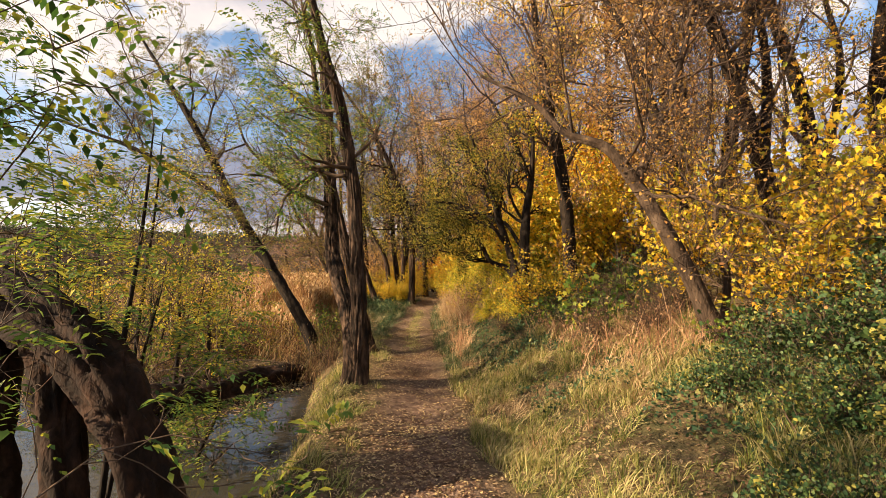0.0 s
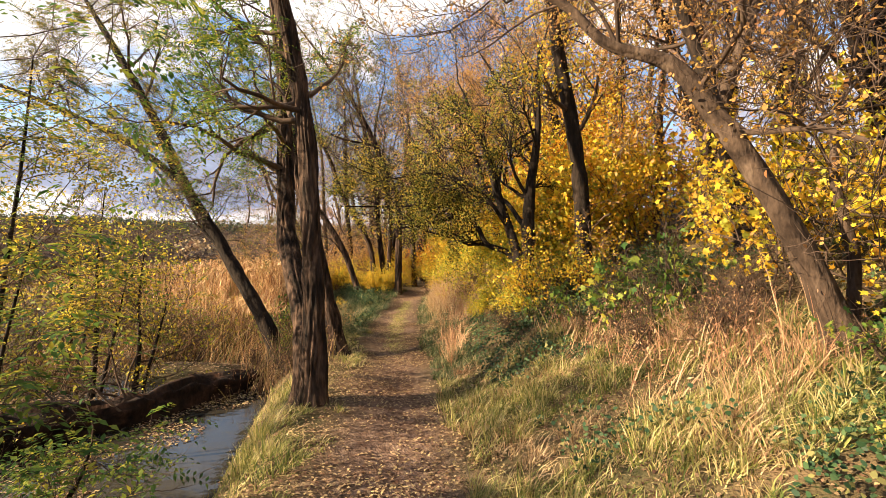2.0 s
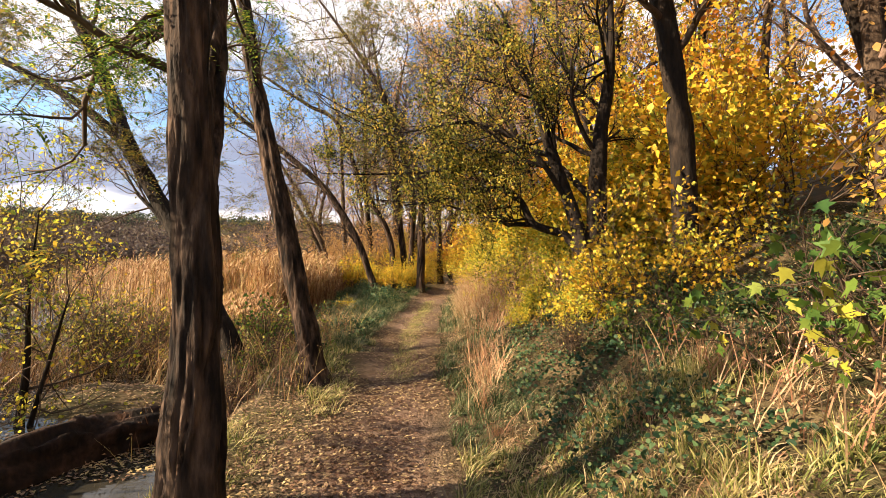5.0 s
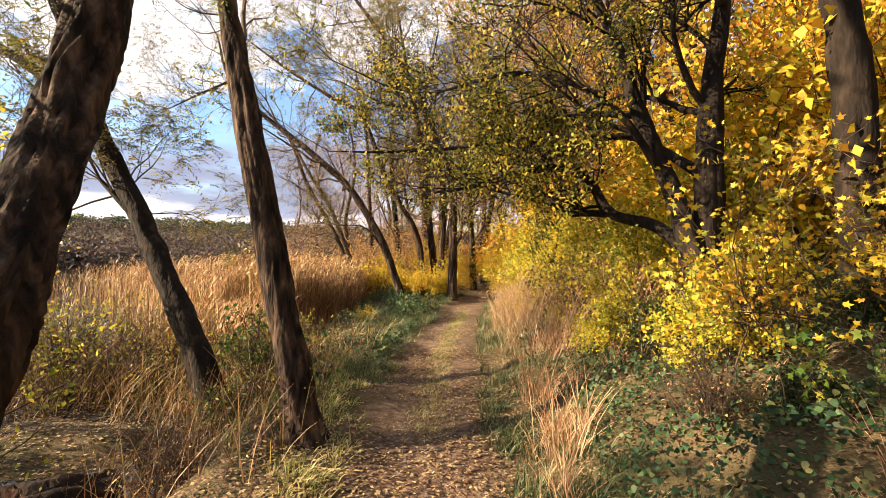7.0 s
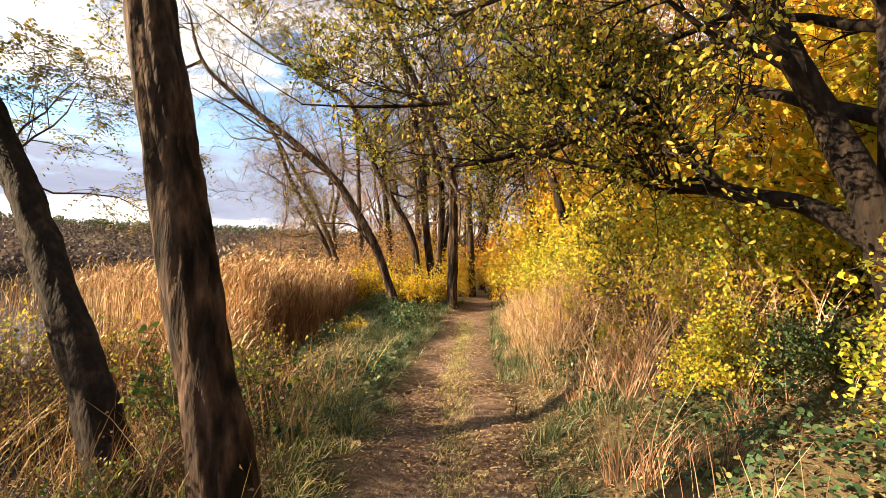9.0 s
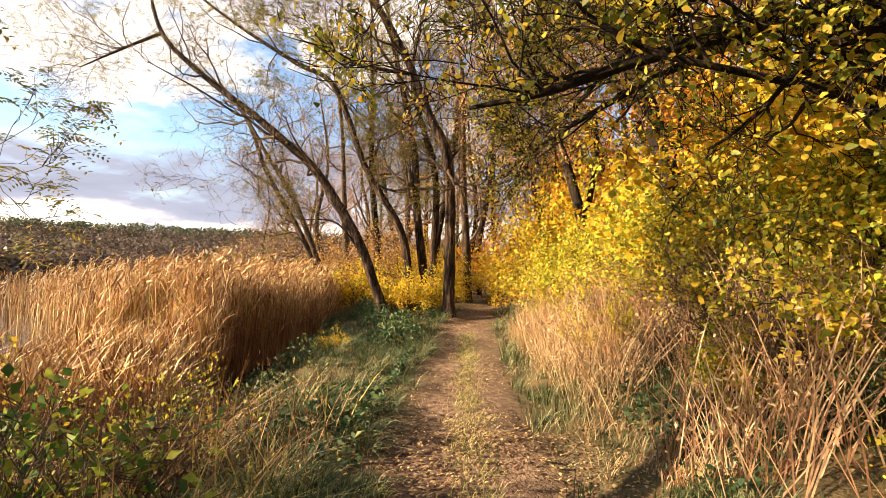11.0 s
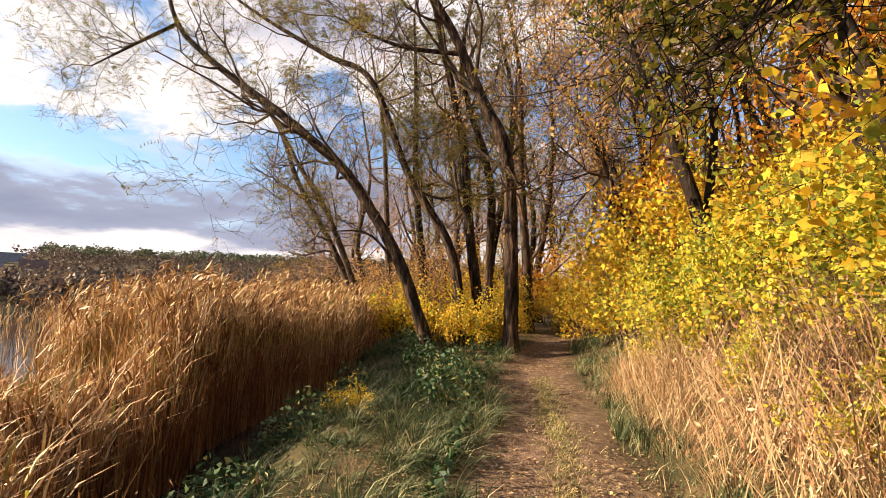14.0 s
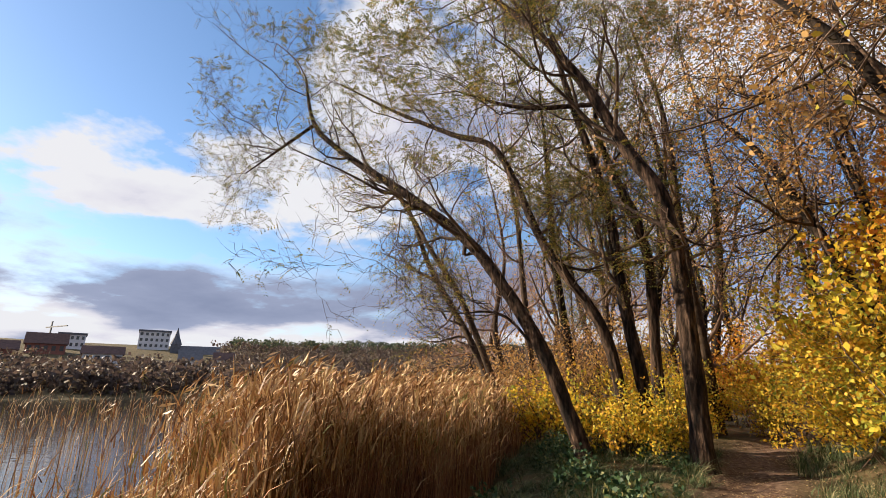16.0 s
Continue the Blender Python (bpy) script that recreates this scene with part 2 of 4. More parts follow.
def mesh_np(name, verts, faces, mat, smooth=False):
    """A mesh of equal-sided faces straight from arrays."""
    verts, faces = np.asarray(verts, np.float32), np.asarray(faces, np.int32)
    me = bpy.data.meshes.new(name)
    k = faces.shape[1]
    me.vertices.add(len(verts))
    me.vertices.foreach_set("co", verts.ravel())
    me.loops.add(faces.size)
    me.loops.foreach_set("vertex_index", faces.ravel())
    me.polygons.add(len(faces))
    me.polygons.foreach_set("loop_start", np.arange(0, faces.size, k, dtype=np.int32))
    if smooth:
        me.polygons.foreach_set("use_smooth", np.ones(len(faces), bool))
    me.update(calc_edges=True)
    me.validate()
    me.materials.append(mat)
    return me


def part(name, me, parent, label=""):
    ob = new(name, me)
    ob.parent = parent
    return tagged(ob, label)


def unit(v):
    return v / np.maximum(np.linalg.norm(v, axis=-1, keepdims=True), 1e-9)


def value_noise(x, y, seed=0):
    """Smooth lattice noise in -1..1."""
    xi, yi = np.floor(x).astype(np.int64), np.floor(y).astype(np.int64)
    fx, fy = x - xi, y - yi
    fx, fy = fx * fx * (3 - 2 * fx), fy * fy * (3 - 2 * fy)

    def h(a, b):
        v = np.sin(a * 127.1 + b * 311.7 + seed * 74.7) * 43758.5453
        return (v - np.floor(v)) * 2 - 1
    return (h(xi, yi) * (1 - fx) + h(xi + 1, yi) * fx) * (1 - fy) + (h(xi, yi + 1) * (1 - fx) + h(xi + 1, yi + 1) * fx) * fy


def curve_points(pts, step):
    """Catmull-Rom through the points (any columns), resampled about every step metres."""
    p = np.asarray(pts, float)
    p = np.vstack([2 * p[0] - p[1], p, 2 * p[-1] - p[-2]])
    out = []
    for i in range(1, len(p) - 2):
        n = max(2, int(np.linalg.norm(p[i + 1, :3] - p[i, :3]) / step))
        t = (np.arange(n) / n)[:, None]
        a, b, c, d = p[i - 1], p[i], p[i + 1], p[i + 2]
        out.append(0.5 * (2 * b + (c - a) * t + (2 * a - 5 * b + 4 * c - d) * t ** 2 + (3 * b - a - 3 * c + d) * t ** 3))
    out.append(p[-2:-1])
    return np.vstack(out)


def tube(pts, radii, sides, furrow=0.0, seed=0, cap=False):
    """Verts and quads of a tube; furrow: depth of the bark's ridges as a share of the radius."""
    pts, radii = np.asarray(pts, float), np.asarray(radii, float)
    tang = unit(np.gradient(pts, axis=0))
    ref = np.array([0.0, 1.0, 0.0]) if abs(tang[0][1]) < 0.8 else np.array([1.0, 0.0, 0.0])
    u = unit(np.cross(tang, ref))
    v = np.cross(tang, u)
    a = np.arange(sides) * 2 * np.pi / sides
    r = np.repeat(radii[:, None], sides, 1)
    if furrow:
        along = np.concatenate([[0], np.cumsum(np.linalg.norm(np.diff(pts, axis=0), axis=1))])[:, None]
        wob = 1.1 * value_noise(along * 2.2 + 0 * a, 0 * along + a * 1.0, seed)
        cells = a[None, :] * 2.2 + wob
        ridge = np.abs(value_noise(cells * 1.5, along * 1.3 + 0 * a, seed + 3)) ** 0.5
        lump = value_noise(np.cos(a)[None, :] * 1.5 + along, np.sin(a)[None, :] * 1.5 + along * 0.7, seed + 9)
        fine = value_noise(cells * 4.0, along * 5.0 + 0 * a, seed + 5)
        r = r * (1 + furrow * (ridge * 1.4 - 0.7 + 0.3 * fine) + 0.06 * lump)
    ring = pts[:, None, :] + r[:, :, None] * (np.cos(a)[None, :, None] * u[:, None, :] + np.sin(a)[None, :, None] * v[:, None, :])
    n = len(pts)
    i, j = np.meshgrid(np.arange(n - 1), np.arange(sides), indexing="ij")
    k = (j + 1) % sides
    faces = np.stack([i * sides + j, i * sides + k, (i + 1) * sides + k, (i + 1) * sides + j], -1).reshape(-1, 4)
    return ring.reshape(-1, 3), faces


def joined(pieces):
    vs, fs, off = [], [], 0
    for v, f in pieces:
        vs.append(v)
        fs.append(f + off)
        off += len(v)
    return np.vstack(vs), np.vstack(fs)


def grow(paths, start, way, length, radius, level, r, up=0.15, kink=0.22, spread=0.9, kids=(5, 5, 4), droop=0.0):
    """One limb and its side shoots, as (points, radii, level) rows in paths."""
    n = 6 if level < 2 else 4
    pts, d = [np.array(start, float)], np.array(way, float)
    for i in range(n - 1):
        d = unit(d + r.normal(0, kink, 3) + np.array([0, 0, up - droop * (i / n)]))
        pts.append(pts[-1] + d * length / (n - 1))
    pts = np.array(pts)
    paths.append((pts, np.linspace(radius, radius * 0.35, n), level))
    if level >= len(kids):
        return
    for i in range(kids[level]):
        s = r.uniform(0.3, 1.0)
        f = s * (n - 1)
        a = min(int(f), n - 2)
        p = pts[a] + (pts[a + 1] - pts[a]) * (f - a)
        side = unit(r.normal(0, 1, 3))
        grow(paths, p, unit(unit(pts[a + 1] - pts[a]) + side * spread), length * r.uniform(0.42, 0.7) * (1.15 - 0.4 * s), max(0.0034, radius * 0.45 * (1.1 - 0.5 * s)), level + 1, r, up, kink, spread, kids, droop)


def limbs_mesh(name, paths, mat):
    return mesh_np(name, *joined([tube(p, q, 6 if q[0] > 0.03 else 4 if q[0] > 0.008 else 3) for p, q, _ in paths]), mat, True)


def leaf_quads(centre, along, length, width, r, flat=0.0):
    """Folded diamond leaves; flat: how far their faces turn upwards."""
    n = len(centre)
    along = unit(along)
    nrm = unit(r.normal(0, 1, (n, 3)) * (1 - flat) + np.array([0, 0, 1.0]) * flat * 1.5)
    side = unit(np.cross(along, nrm))
    nrm = np.cross(side, along)
    L, W = np.asarray(length).reshape(-1, 1), np.asarray(width).reshape(-1, 1)
    base = centre - along * L * 0.5
    mid = centre - along * L * 0.08
    v = np.stack([base, mid + side * W * 0.5 + nrm * W * 0.18, centre + along * L * 0.5 - nrm * W * 0.1, mid - side * W * 0.5 + nrm * W * 0.18], 1)
    return v.reshape(-1, 3), np.arange(n * 4).reshape(-1, 4)


def leaf_ovals(centre, along, length, width, r, flat=0.0):
    """Pointed oval leaves with six corners."""
    n = len(centre)
    along = unit(along)
    nrm = unit(r.normal(0, 1, (n, 3)) * (1 - flat) + np.array([-0.3, -0.3, 0.9]) * flat * 1.5)
    side = unit(np.cross(along, nrm))
    nrm = np.cross(side, along)
    L, W = np.asarray(length).reshape(-1, 1), np.asarray(width).reshape(-1, 1)
    rows = [centre + along * L * a + side * W * b + nrm * W * c for a, b, c in ((-0.5, 0, 0), (-0.22, 0.5, 0.14), (0.16, 0.42, 0.12), (0.5, 0, -0.12), (0.16, -0.42, 0.12), (-0.22, -0.5, 0.14))]
    return np.stack(rows, 1).reshape(-1, 3), np.arange(n * 6).reshape(-1, 6)


def maple_leaves(centre, size, r, flat=0.3):
    """Five-lobed leaves, ten corners each."""
    n = len(centre)
    along = unit(r.normal(0, 1, (n, 3)) + np.array([0, 0, -0.5]))
    nrm = unit(r.normal(0, 1, (n, 3)) * (1 - flat) + np.array([-0.3, -0.5, 0.8]) * flat * 2)
    side = unit(np.cross(along, nrm))
    nrm = np.cross(side, along)
    ang = np.radians([180, 112, 88, 62, 33, 0, -33, -62, -88, -112])
    rad = np.array([0.42, 0.55, 0.36, 0.85, 0.42, 1.0, 0.42, 0.85, 0.36, 0.55])
    s = np.asarray(size).reshape(-1, 1, 1)
    curl = r.normal(0, 0.12, (n, 1, 1)) * (np.sin(ang) ** 2)[None, :, None] + 0.06 * r.normal(0, 1, (n, 10, 1))
    v = centre[:, None, :] + s * 0.55 * ((np.cos(ang) * rad)[None, :, None] * along[:, None, :] + (np.sin(ang) * rad)[None, :, None] * side[:, None, :] + curl * nrm[:, None, :])
    return v.reshape(-1, 3), np.arange(n * 10).reshape(-1, 10)


def fronds(tips, ways, r, length=0.24, pairs=7, leaflet=0.045):
    """Pinnate leaves: pairs of leaflets along a drooping stalk."""
    n = len(tips)
    way = unit(ways + r.normal(0, 0.5, (n, 3)))
    side = unit(np.cross(way, np.array([0, 0, 1.0]) + r.normal(0, 0.3, (n, 3))))
    L = length * r.uniform(0.6, 1.25, (n, 1))
    cs, al = [], []
    for i in range(pairs):
        s = (i + 1) / pairs
        p = tips + way * L * s + np.array([0, 0, -1.0]) * L * 0.45 * s * s
        for sg in (-1, 1):
            a = unit(side * sg + way * 0.35 + np.array([0, 0, -0.25]))
            cs.append(p + a * leaflet * 0.55)
            al.append(a)
    c, a = np.vstack(cs), np.vstack(al)
    return leaf_quads(c, a, leaflet * r.uniform(0.8, 1.15, len(c)), leaflet * 0.42, r, 0.75)


def tips_of(paths, r, level=2, per=3):
    """Places and directions along the finest shoots."""
    c, w = [], []
    for p, _, lv in paths:
        if lv >= level:
            for s in r.uniform(0.25, 1.0, per):
                f = s * (len(p) - 1)
                a = min(int(f), len(p) - 2)
                c.append(p[a] + (p[a + 1] - p[a]) * (f - a))
                w.append(p[a + 1] - p[a])
    return np.array(c), unit(np.array(w))


def blades(x, y, z, height, lean, width, r, bend=0.5, wind=(0.25, 0.1), short=False, turn=None):
    """Grass blades: a tapering strip of three bent pieces, as quads."""
    n = len(x)
    a = r.uniform(0, 2 * np.pi, n) if turn is None else turn
    out = np.stack([np.cos(a), np.sin(a), 0 * a], 1) * (lean * r.uniform(0.2, 1.0, n))[:, None] + np.array([wind[0], wind[1], 0])
    side = np.stack([-np.sin(a + 0.6), np.cos(a + 0.6), 0 * a], 1)
    base = np.stack([x, y, z], 1)
    h, w = np.asarray(height).reshape(-1, 1), np.asarray(width).reshape(-1, 1)
    rows = []
    rungs = ((0.0, 1.0), (0.55, 0.8), (1.0, 0.12)) if short else ((0.0, 1.0), (0.4, 0.9), (0.75, 0.6), (1.0, 0.12))
    for s, taper in rungs:
        p = base + h * (np.array([0, 0, 1.0]) * (s - bend * 0.55 * s * s * np.linalg.norm(out, axis=1, keepdims=True)) + out * (0.35 * s + bend * s * s))
        rows += [p - side * w * 0.5 * taper, p + side * w * 0.5 * taper]
    v = np.stack(rows, 1).reshape(-1, 3)
    f = np.array([[0, 1, 3, 2], [2, 3, 5, 4], [4, 5, 7, 6]])[:len(rungs) - 1]
    return v, (np.arange(n)[:, None, None] * 2 * len(rungs) + f[None]).reshape(-1, 4)


# ---- the lie of the land ----
WATER = -0.6


def path_x(y):
    return np.interp(y, [-12, 0, 3, 7, 10, 12.6, 15, 18, 21.5, 24, 28, 34, 60], [0.6, 0.1, -0.05, -0.35, -0.65, -0.87, -0.98, -1.0, -1.0, -0.65, 0.5, 2.6, 9.0])


def bank_width(y):
    """How far the bank reaches left of the path's middle before it drops to the water."""
    return np.interp(y, [-10, 2, 5, 7, 9, 11, 13, 16, 20, 24, 40], [1.6, 1.5, 1.6, 1.75, 1.9, 2.1, 2.3, 2.9, 3.4, 6.0, 12.0])


def ground_z(x, y):
    x, y = np.asarray(x, float), np.asarray(y, float)
    d = x - path_x(y)
    base = np.interp(y, [0, 8, 14, 22, 40], [-0.04, -0.08, -0.08, 0.12, 0.5])
    right = np.maximum(d - 0.75, 0)
    slope = 0.40 * right - 0.22 * np.exp(-((d - 1.1) / 0.5) ** 2) * 0.3
    slope = np.where(right > 14, 0.40 * 14 + (right - 14) * 0.2, slope)
    slope = np.minimum(slope, 26)
    bw = bank_width(y)
    left = np.maximum(-d - bw * 0.62, 0)
    drop = np.minimum(left / (bw * 0.62), 1.0)
    drop = drop * drop * (3 - 2 * drop)
    shore = base * (1 - drop) + (WATER - 0.35) * drop
    mud = 0.52 * np.exp(-((x + 4.7) / 1.8) ** 2 - ((y - 11.0) / 1.3) ** 2)
    z = np.where(d > 0, base + slope, shore + mud)
    z = z - 0.05 * np.exp(-(d / 0.5) ** 2)
    away = np.hypot(x + 1.5, y - 14)
    far = np.clip((away - 74) / 8, 0, 1)
    hill = far * 1.2 + np.interp(away, [82, 110, 150, 200, 600, 3000], [0, 3.0, 9.0, 14.5, 15.5, 15.5]) * 1.0
    z = np.where(x < 3 - 0.0 * y, np.where(away > 74, np.maximum(z, WATER - 0.35 + hill), z), z)
    near = np.exp(-(away / 40) ** 2)
    return z + near * (0.05 * value_noise(x * 1.3, y * 1.3, 1) + 0.018 * value_noise(x * 5, y * 5, 2))


def axis_steps(lo, hi, step, far, ratio=1.28):
    c, a, g = list(np.arange(lo, hi + 1e-6, step)), [], step
    b = []
    p = hi
    while p < far:
        g *= ratio
        p += g
        b.append(p)
    p, g = lo, step
    while p > -far:
        g *= ratio
        p -= g
        a.append(p)
    return np.array(a[::-1] + c + b)


gx, gy = axis_steps(-6, 5, 0.11, 3000), axis_steps(-3, 27, 0.15, 3000)
GX, GY = np.meshgrid(gx, gy, indexing="ij")
nx, ny = GX.shape
gi, gj = np.meshgrid(np.arange(nx - 1), np.arange(ny - 1), indexing="ij")
quads = np.stack([gi * ny + gj, (gi + 1) * ny + gj, (gi + 1) * ny + gj + 1, gi * ny + gj + 1], -1).reshape(-1, 4)
me = mesh_np("ground", np.stack([GX, GY, ground_z(GX, GY)], -1).reshape(-1, 3), quads, M_GROUND, True)
gd = np.abs(GX - path_x(GY)) + 0.16 * value_noise(GX * 2.5, GY * 1.2, 4)
att = me.attributes.new("trodden", "FLOAT", "POINT")
att.data.foreach_set("value", np.clip(1.35 - gd / 0.62, 0, 1).astype(np.float32).ravel())
tagged(new("ground", me), "leaf-strewn earth bank with a trodden footpath", "ground", kind="structure")

wv = np.array([[-420, -300, WATER], [1.5, -300, WATER], [1.5, 420, WATER], [-420, 420, WATER]])
tagged(new("water", mesh_np("water", wv, np.array([[0, 1, 2, 3]]), M_WATER)), "rippled grey lake water behind the reeds", "lake", kind="structure")


# ---- trees ----
def root(name, label, category, at=(0, 0, 0), group=""):
    ob = new(name)
    ob.empty_display_size = 0.2
    ob.location = at
    return tagged(ob, label, category, group)


def stem_mesh(stems, mat, furrow=0.22, sides=26, step=0.06, seed=0, flare=1.35):
    """Main stems given as rows of x, y, z, radius, relative to the base."""
    pieces = []
    for i, rows in enumerate(stems):
        c = curve_points(rows, step)
        rad = c[:, 3].copy()
        if i == 0 or rows[0][2] < 0.05:
            rad *= 1 + (flare - 1) * np.exp(-np.maximum(c[:, 2], 0) / 0.12)
        pieces.append(tube(c[:, :3], rad, sides, furrow, seed + i * 13))
    return mesh_np("trunk", *joined(pieces), mat, True)


def side_limbs(stems, r, count, length, start=0.35, lean=(0, 0, 0.2), kids=(5, 5, 4), spread=0.9, kink=0.22, droop=0.0, up=0.15):
    paths = []
    for rows in stems:
        c = curve_points(rows, 0.1)
        for _ in range(count):
            i = int(len(c) * r.uniform(start, 0.98))
            way = unit(unit(c[min(i + 1, len(c) - 1), :3] - c[i - 1, :3]) * 0.4 + unit(r.normal(0, 1, 3)) * 0.9 + np.array(lean))
            grow(paths, c[i, :3], way, length * r.uniform(0.5, 1.1), max(0.006, c[i, 3] * 0.42), 0, r, up, kink, spread, kids, droop)
        tipway = unit(c[-1, :3] - c[-4, :3])
        grow(paths, c[-1, :3] - tipway * 0.02, tipway, length * 1.2, c[-1, 3], 0, r, up, kink, spread, kids, droop)
    return paths


def tree(name, label, at, stems, bark, leaf, seed, limbs=8, limb_len=1.6, start=0.35, lean=(0, 0, 0.2), leaf_kind="small", leaf_size=0.05, per=3, kids=(5, 5, 3), twig=None, furrow=0.22, sides=26, step=0.07, droop=0.0, spread=0.9, scatter=0.08, category="tree", up=0.15, keep=1.0, kink=0.22, clear=None, single=True):
    r = np.random.default_rng(seed)
    t = root(name, label, category, at)
    for i, rows in enumerate(stems):
        part("trunk" if i == 0 else "stem", stem_mesh([rows], bark, furrow, sides, step, seed + i * 13), t)
    paths = side_limbs(stems, r, limbs, limb_len, start, lean, kids, spread, kink, droop, up)
    if clear:
        paths = [q for q in paths if not any(clear(*(p + np.array(at))) for p in q[0])]
    if single:
        for q in paths:
            if q[2] == 0:
                part("limb", limbs_mesh("limb", [q], twig or M_TWIG), t)
    tagged(part("twig_mass", limbs_mesh("twig_mass", [q for q in paths if q[2] or not single], twig or M_TWIG), t), kind="stuff")
    if leaf:
        c, w = tips_of(paths, r, len(kids) - 1, per)
        pick = r.random(len(c)) < keep * (0.55 + 0.9 * (value_noise(c[:, 0] * 1.1, c[:, 2] * 1.1 + c[:, 1], seed) > -0.25))
        c, w = c[pick], w[pick]
        if leaf_kind == "frond":
            v, f = fronds(c, w, r, leaf_size * 5, 6, leaf_size)
        elif leaf_kind == "maple":
            v, f = maple_leaves(c + r.normal(0, scatter, c.shape), leaf_size * r.uniform(0.6, 1.3, len(c)), r)
        else:
            c = c + r.normal(0, scatter, c.shape)
            v, f = (leaf_ovals if single else leaf_quads)(c, w + r.normal(0, 0.8, c.shape) + np.array([0, 0, -0.5]), leaf_size * r.uniform(0.6, 1.35, len(c)), leaf_size * 0.6 * r.uniform(0.7, 1.2, len(c)), r, 0.3)
        part("crown", mesh_np("crown", v, f, leaf), t)
    return t


def rel(rows, at):
    return [(x - at[0], y - at[1], z - at[2], q) for x, y, z, q in rows]


# twin-stemmed locust at the path's edge
at = (-1.32, 7.22, -0.12)
twin = [rel([(-1.29, 7.17, -0.25, 0.155), (-1.28, 7.18, 0.5, 0.125), (-1.28, 7.18, 1.1, 0.108), (-1.31, 7.17, 1.9, 0.10), (-1.38, 7.15, 3.0, 0.09), (-1.60, 7.1, 4.2, 0.078), (-1.92, 7.0, 5.4, 0.06), (-2.3, 6.9, 7.2, 0.03)], at),
        rel([(-1.38, 7.24, -0.25, 0.15), (-1.40, 7.34, 0.4, 0.13), (-1.54, 7.66, 0.95, 0.122), (-1.78, 8.08, 1.5, 0.12), (-1.99, 8.45, 2.05, 0.115), (-2.14, 8.85, 3.2, 0.105), (-2.33, 9.2, 5.2, 0.085), (-2.7, 9.5, 7.4, 0.04)], at)]
tree("locust_tree", "twin-stemmed locust tree with deeply furrowed brown bark beside the path", at, twin, M_BARK, L_GREEN, 11, limbs=12, limb_len=1.7, start=0.42, lean=(-0.3, 0, -0.1), leaf_kind="frond", leaf_size=0.046, per=2, kids=(4, 4, 2), furrow=0.34, sides=60, step=0.03, keep=1.0, droop=0.25)

# slender locust just beyond it
at = (-1.57, 10.2, -0.12)
tree("locust_tree", "slender leaning locust tree with reddish furrowed bark on the bank", at,
     [rel([(-1.55, 10.2, -0.25, 0.15), (-1.68, 10.25, 0.4, 0.125), (-1.83, 10.3, 0.9, 0.118), (-2.13, 10.4, 2.08, 0.11), (-2.33, 10.5, 2.8, 0.10), (-2.58, 10.6, 3.8, 0.09), (-2.9, 10.8, 5.4, 0.07), (-3.2, 11.0, 7.4, 0.03)], at)],
     M_BARK, L_OLIVE, 12, limbs=9, limb_len=1.6, start=0.45, lean=(-0.5, 0, 0.1), leaf_kind="frond", leaf_size=0.04, per=1, kids=(4, 3, 2), furrow=0.28, sides=48, step=0.035, keep=0.35)

# strongly leaning tree at the water's edge
at = (-2.95, 11.3, -0.42)
tree("leaning_tree", "dark tree leaning far out over the water", at,
     [rel([(-2.9, 11.3, -0.6, 0.17), (-3.25, 11.4, 0.2, 0.135), (-3.75, 11.6, 0.95, 0.125), (-4.33, 11.85, 1.76, 0.12), (-5.35, 12.15, 3.2, 0.11), (-6.2, 12.6, 4.6, 0.095), (-7.5, 13.0, 6.6, 0.07), (-8.8, 13.5, 8.4, 0.03)], at),
      rel([(-4.25, 11.8, 1.7, 0.05), (-4.6, 11.85, 2.0, 0.045), (-5.0, 11.9, 2.35, 0.02)], at),
      rel([(-5.3, 12.15, 3.15, 0.08), (-6.4, 12.1, 4.0, 0.06), (-8.2, 12.0, 4.9, 0.045), (-10.4, 11.8, 5.7, 0.02)], at)],
     M_BARK_DARK, L_OLIVE, 13, limbs=10, limb_len=2.0, start=0.5, leaf_kind="frond", leaf_size=0.05, per=2, kids=(5, 4, 3), furrow=0.22, sides=36, step=0.05, keep=0.55, droop=0.25)

# tree over the slope, leaning to the path
at = (2.98, 5.2, 0.95)
tree("leaning_tree", "grey-brown tree leaning from the slope towards the path with bare twigs", at,
     [rel([(3.02, 5.15, 0.8, 0.12), (2.92, 5.2, 1.1, 0.10), (2.66, 5.33, 1.85, 0.085), (2.26, 5.5, 2.66, 0.075), (1.98, 5.62, 3.1, 0.06), (1.51, 5.76, 3.34, 0.045), (1.17, 5.9, 3.75, 0.036), (0.5, 6.1, 4.2, 0.015)], at),
      rel([(2.26, 5.5, 2.62, 0.055), (2.62, 5.67, 3.34, 0.045), (3.05, 5.83, 4.41, 0.035), (3.35, 6.0, 5.5, 0.015)], at),
      rel([(3.1, 5.3, 0.85, 0.05), (3.25, 5.4, 1.5, 0.04), (3.2, 5.5, 2.3, 0.03), (3.6, 5.7, 3.4, 0.015)], at)],
     M_BARK_GREY, L_RUST, 14, limbs=15, limb_len=2.0, start=0.4, lean=(-0.1, 0.1, 0.0), leaf_kind="small", leaf_size=0.04, per=3, kids=(7, 5, 4), furrow=0.16, sides=30, step=0.05, keep=0.28, droop=0.15, spread=1.1, clear=lambda x, y, z: (x < 1.6 and z < 2.9) or z < 1.5)

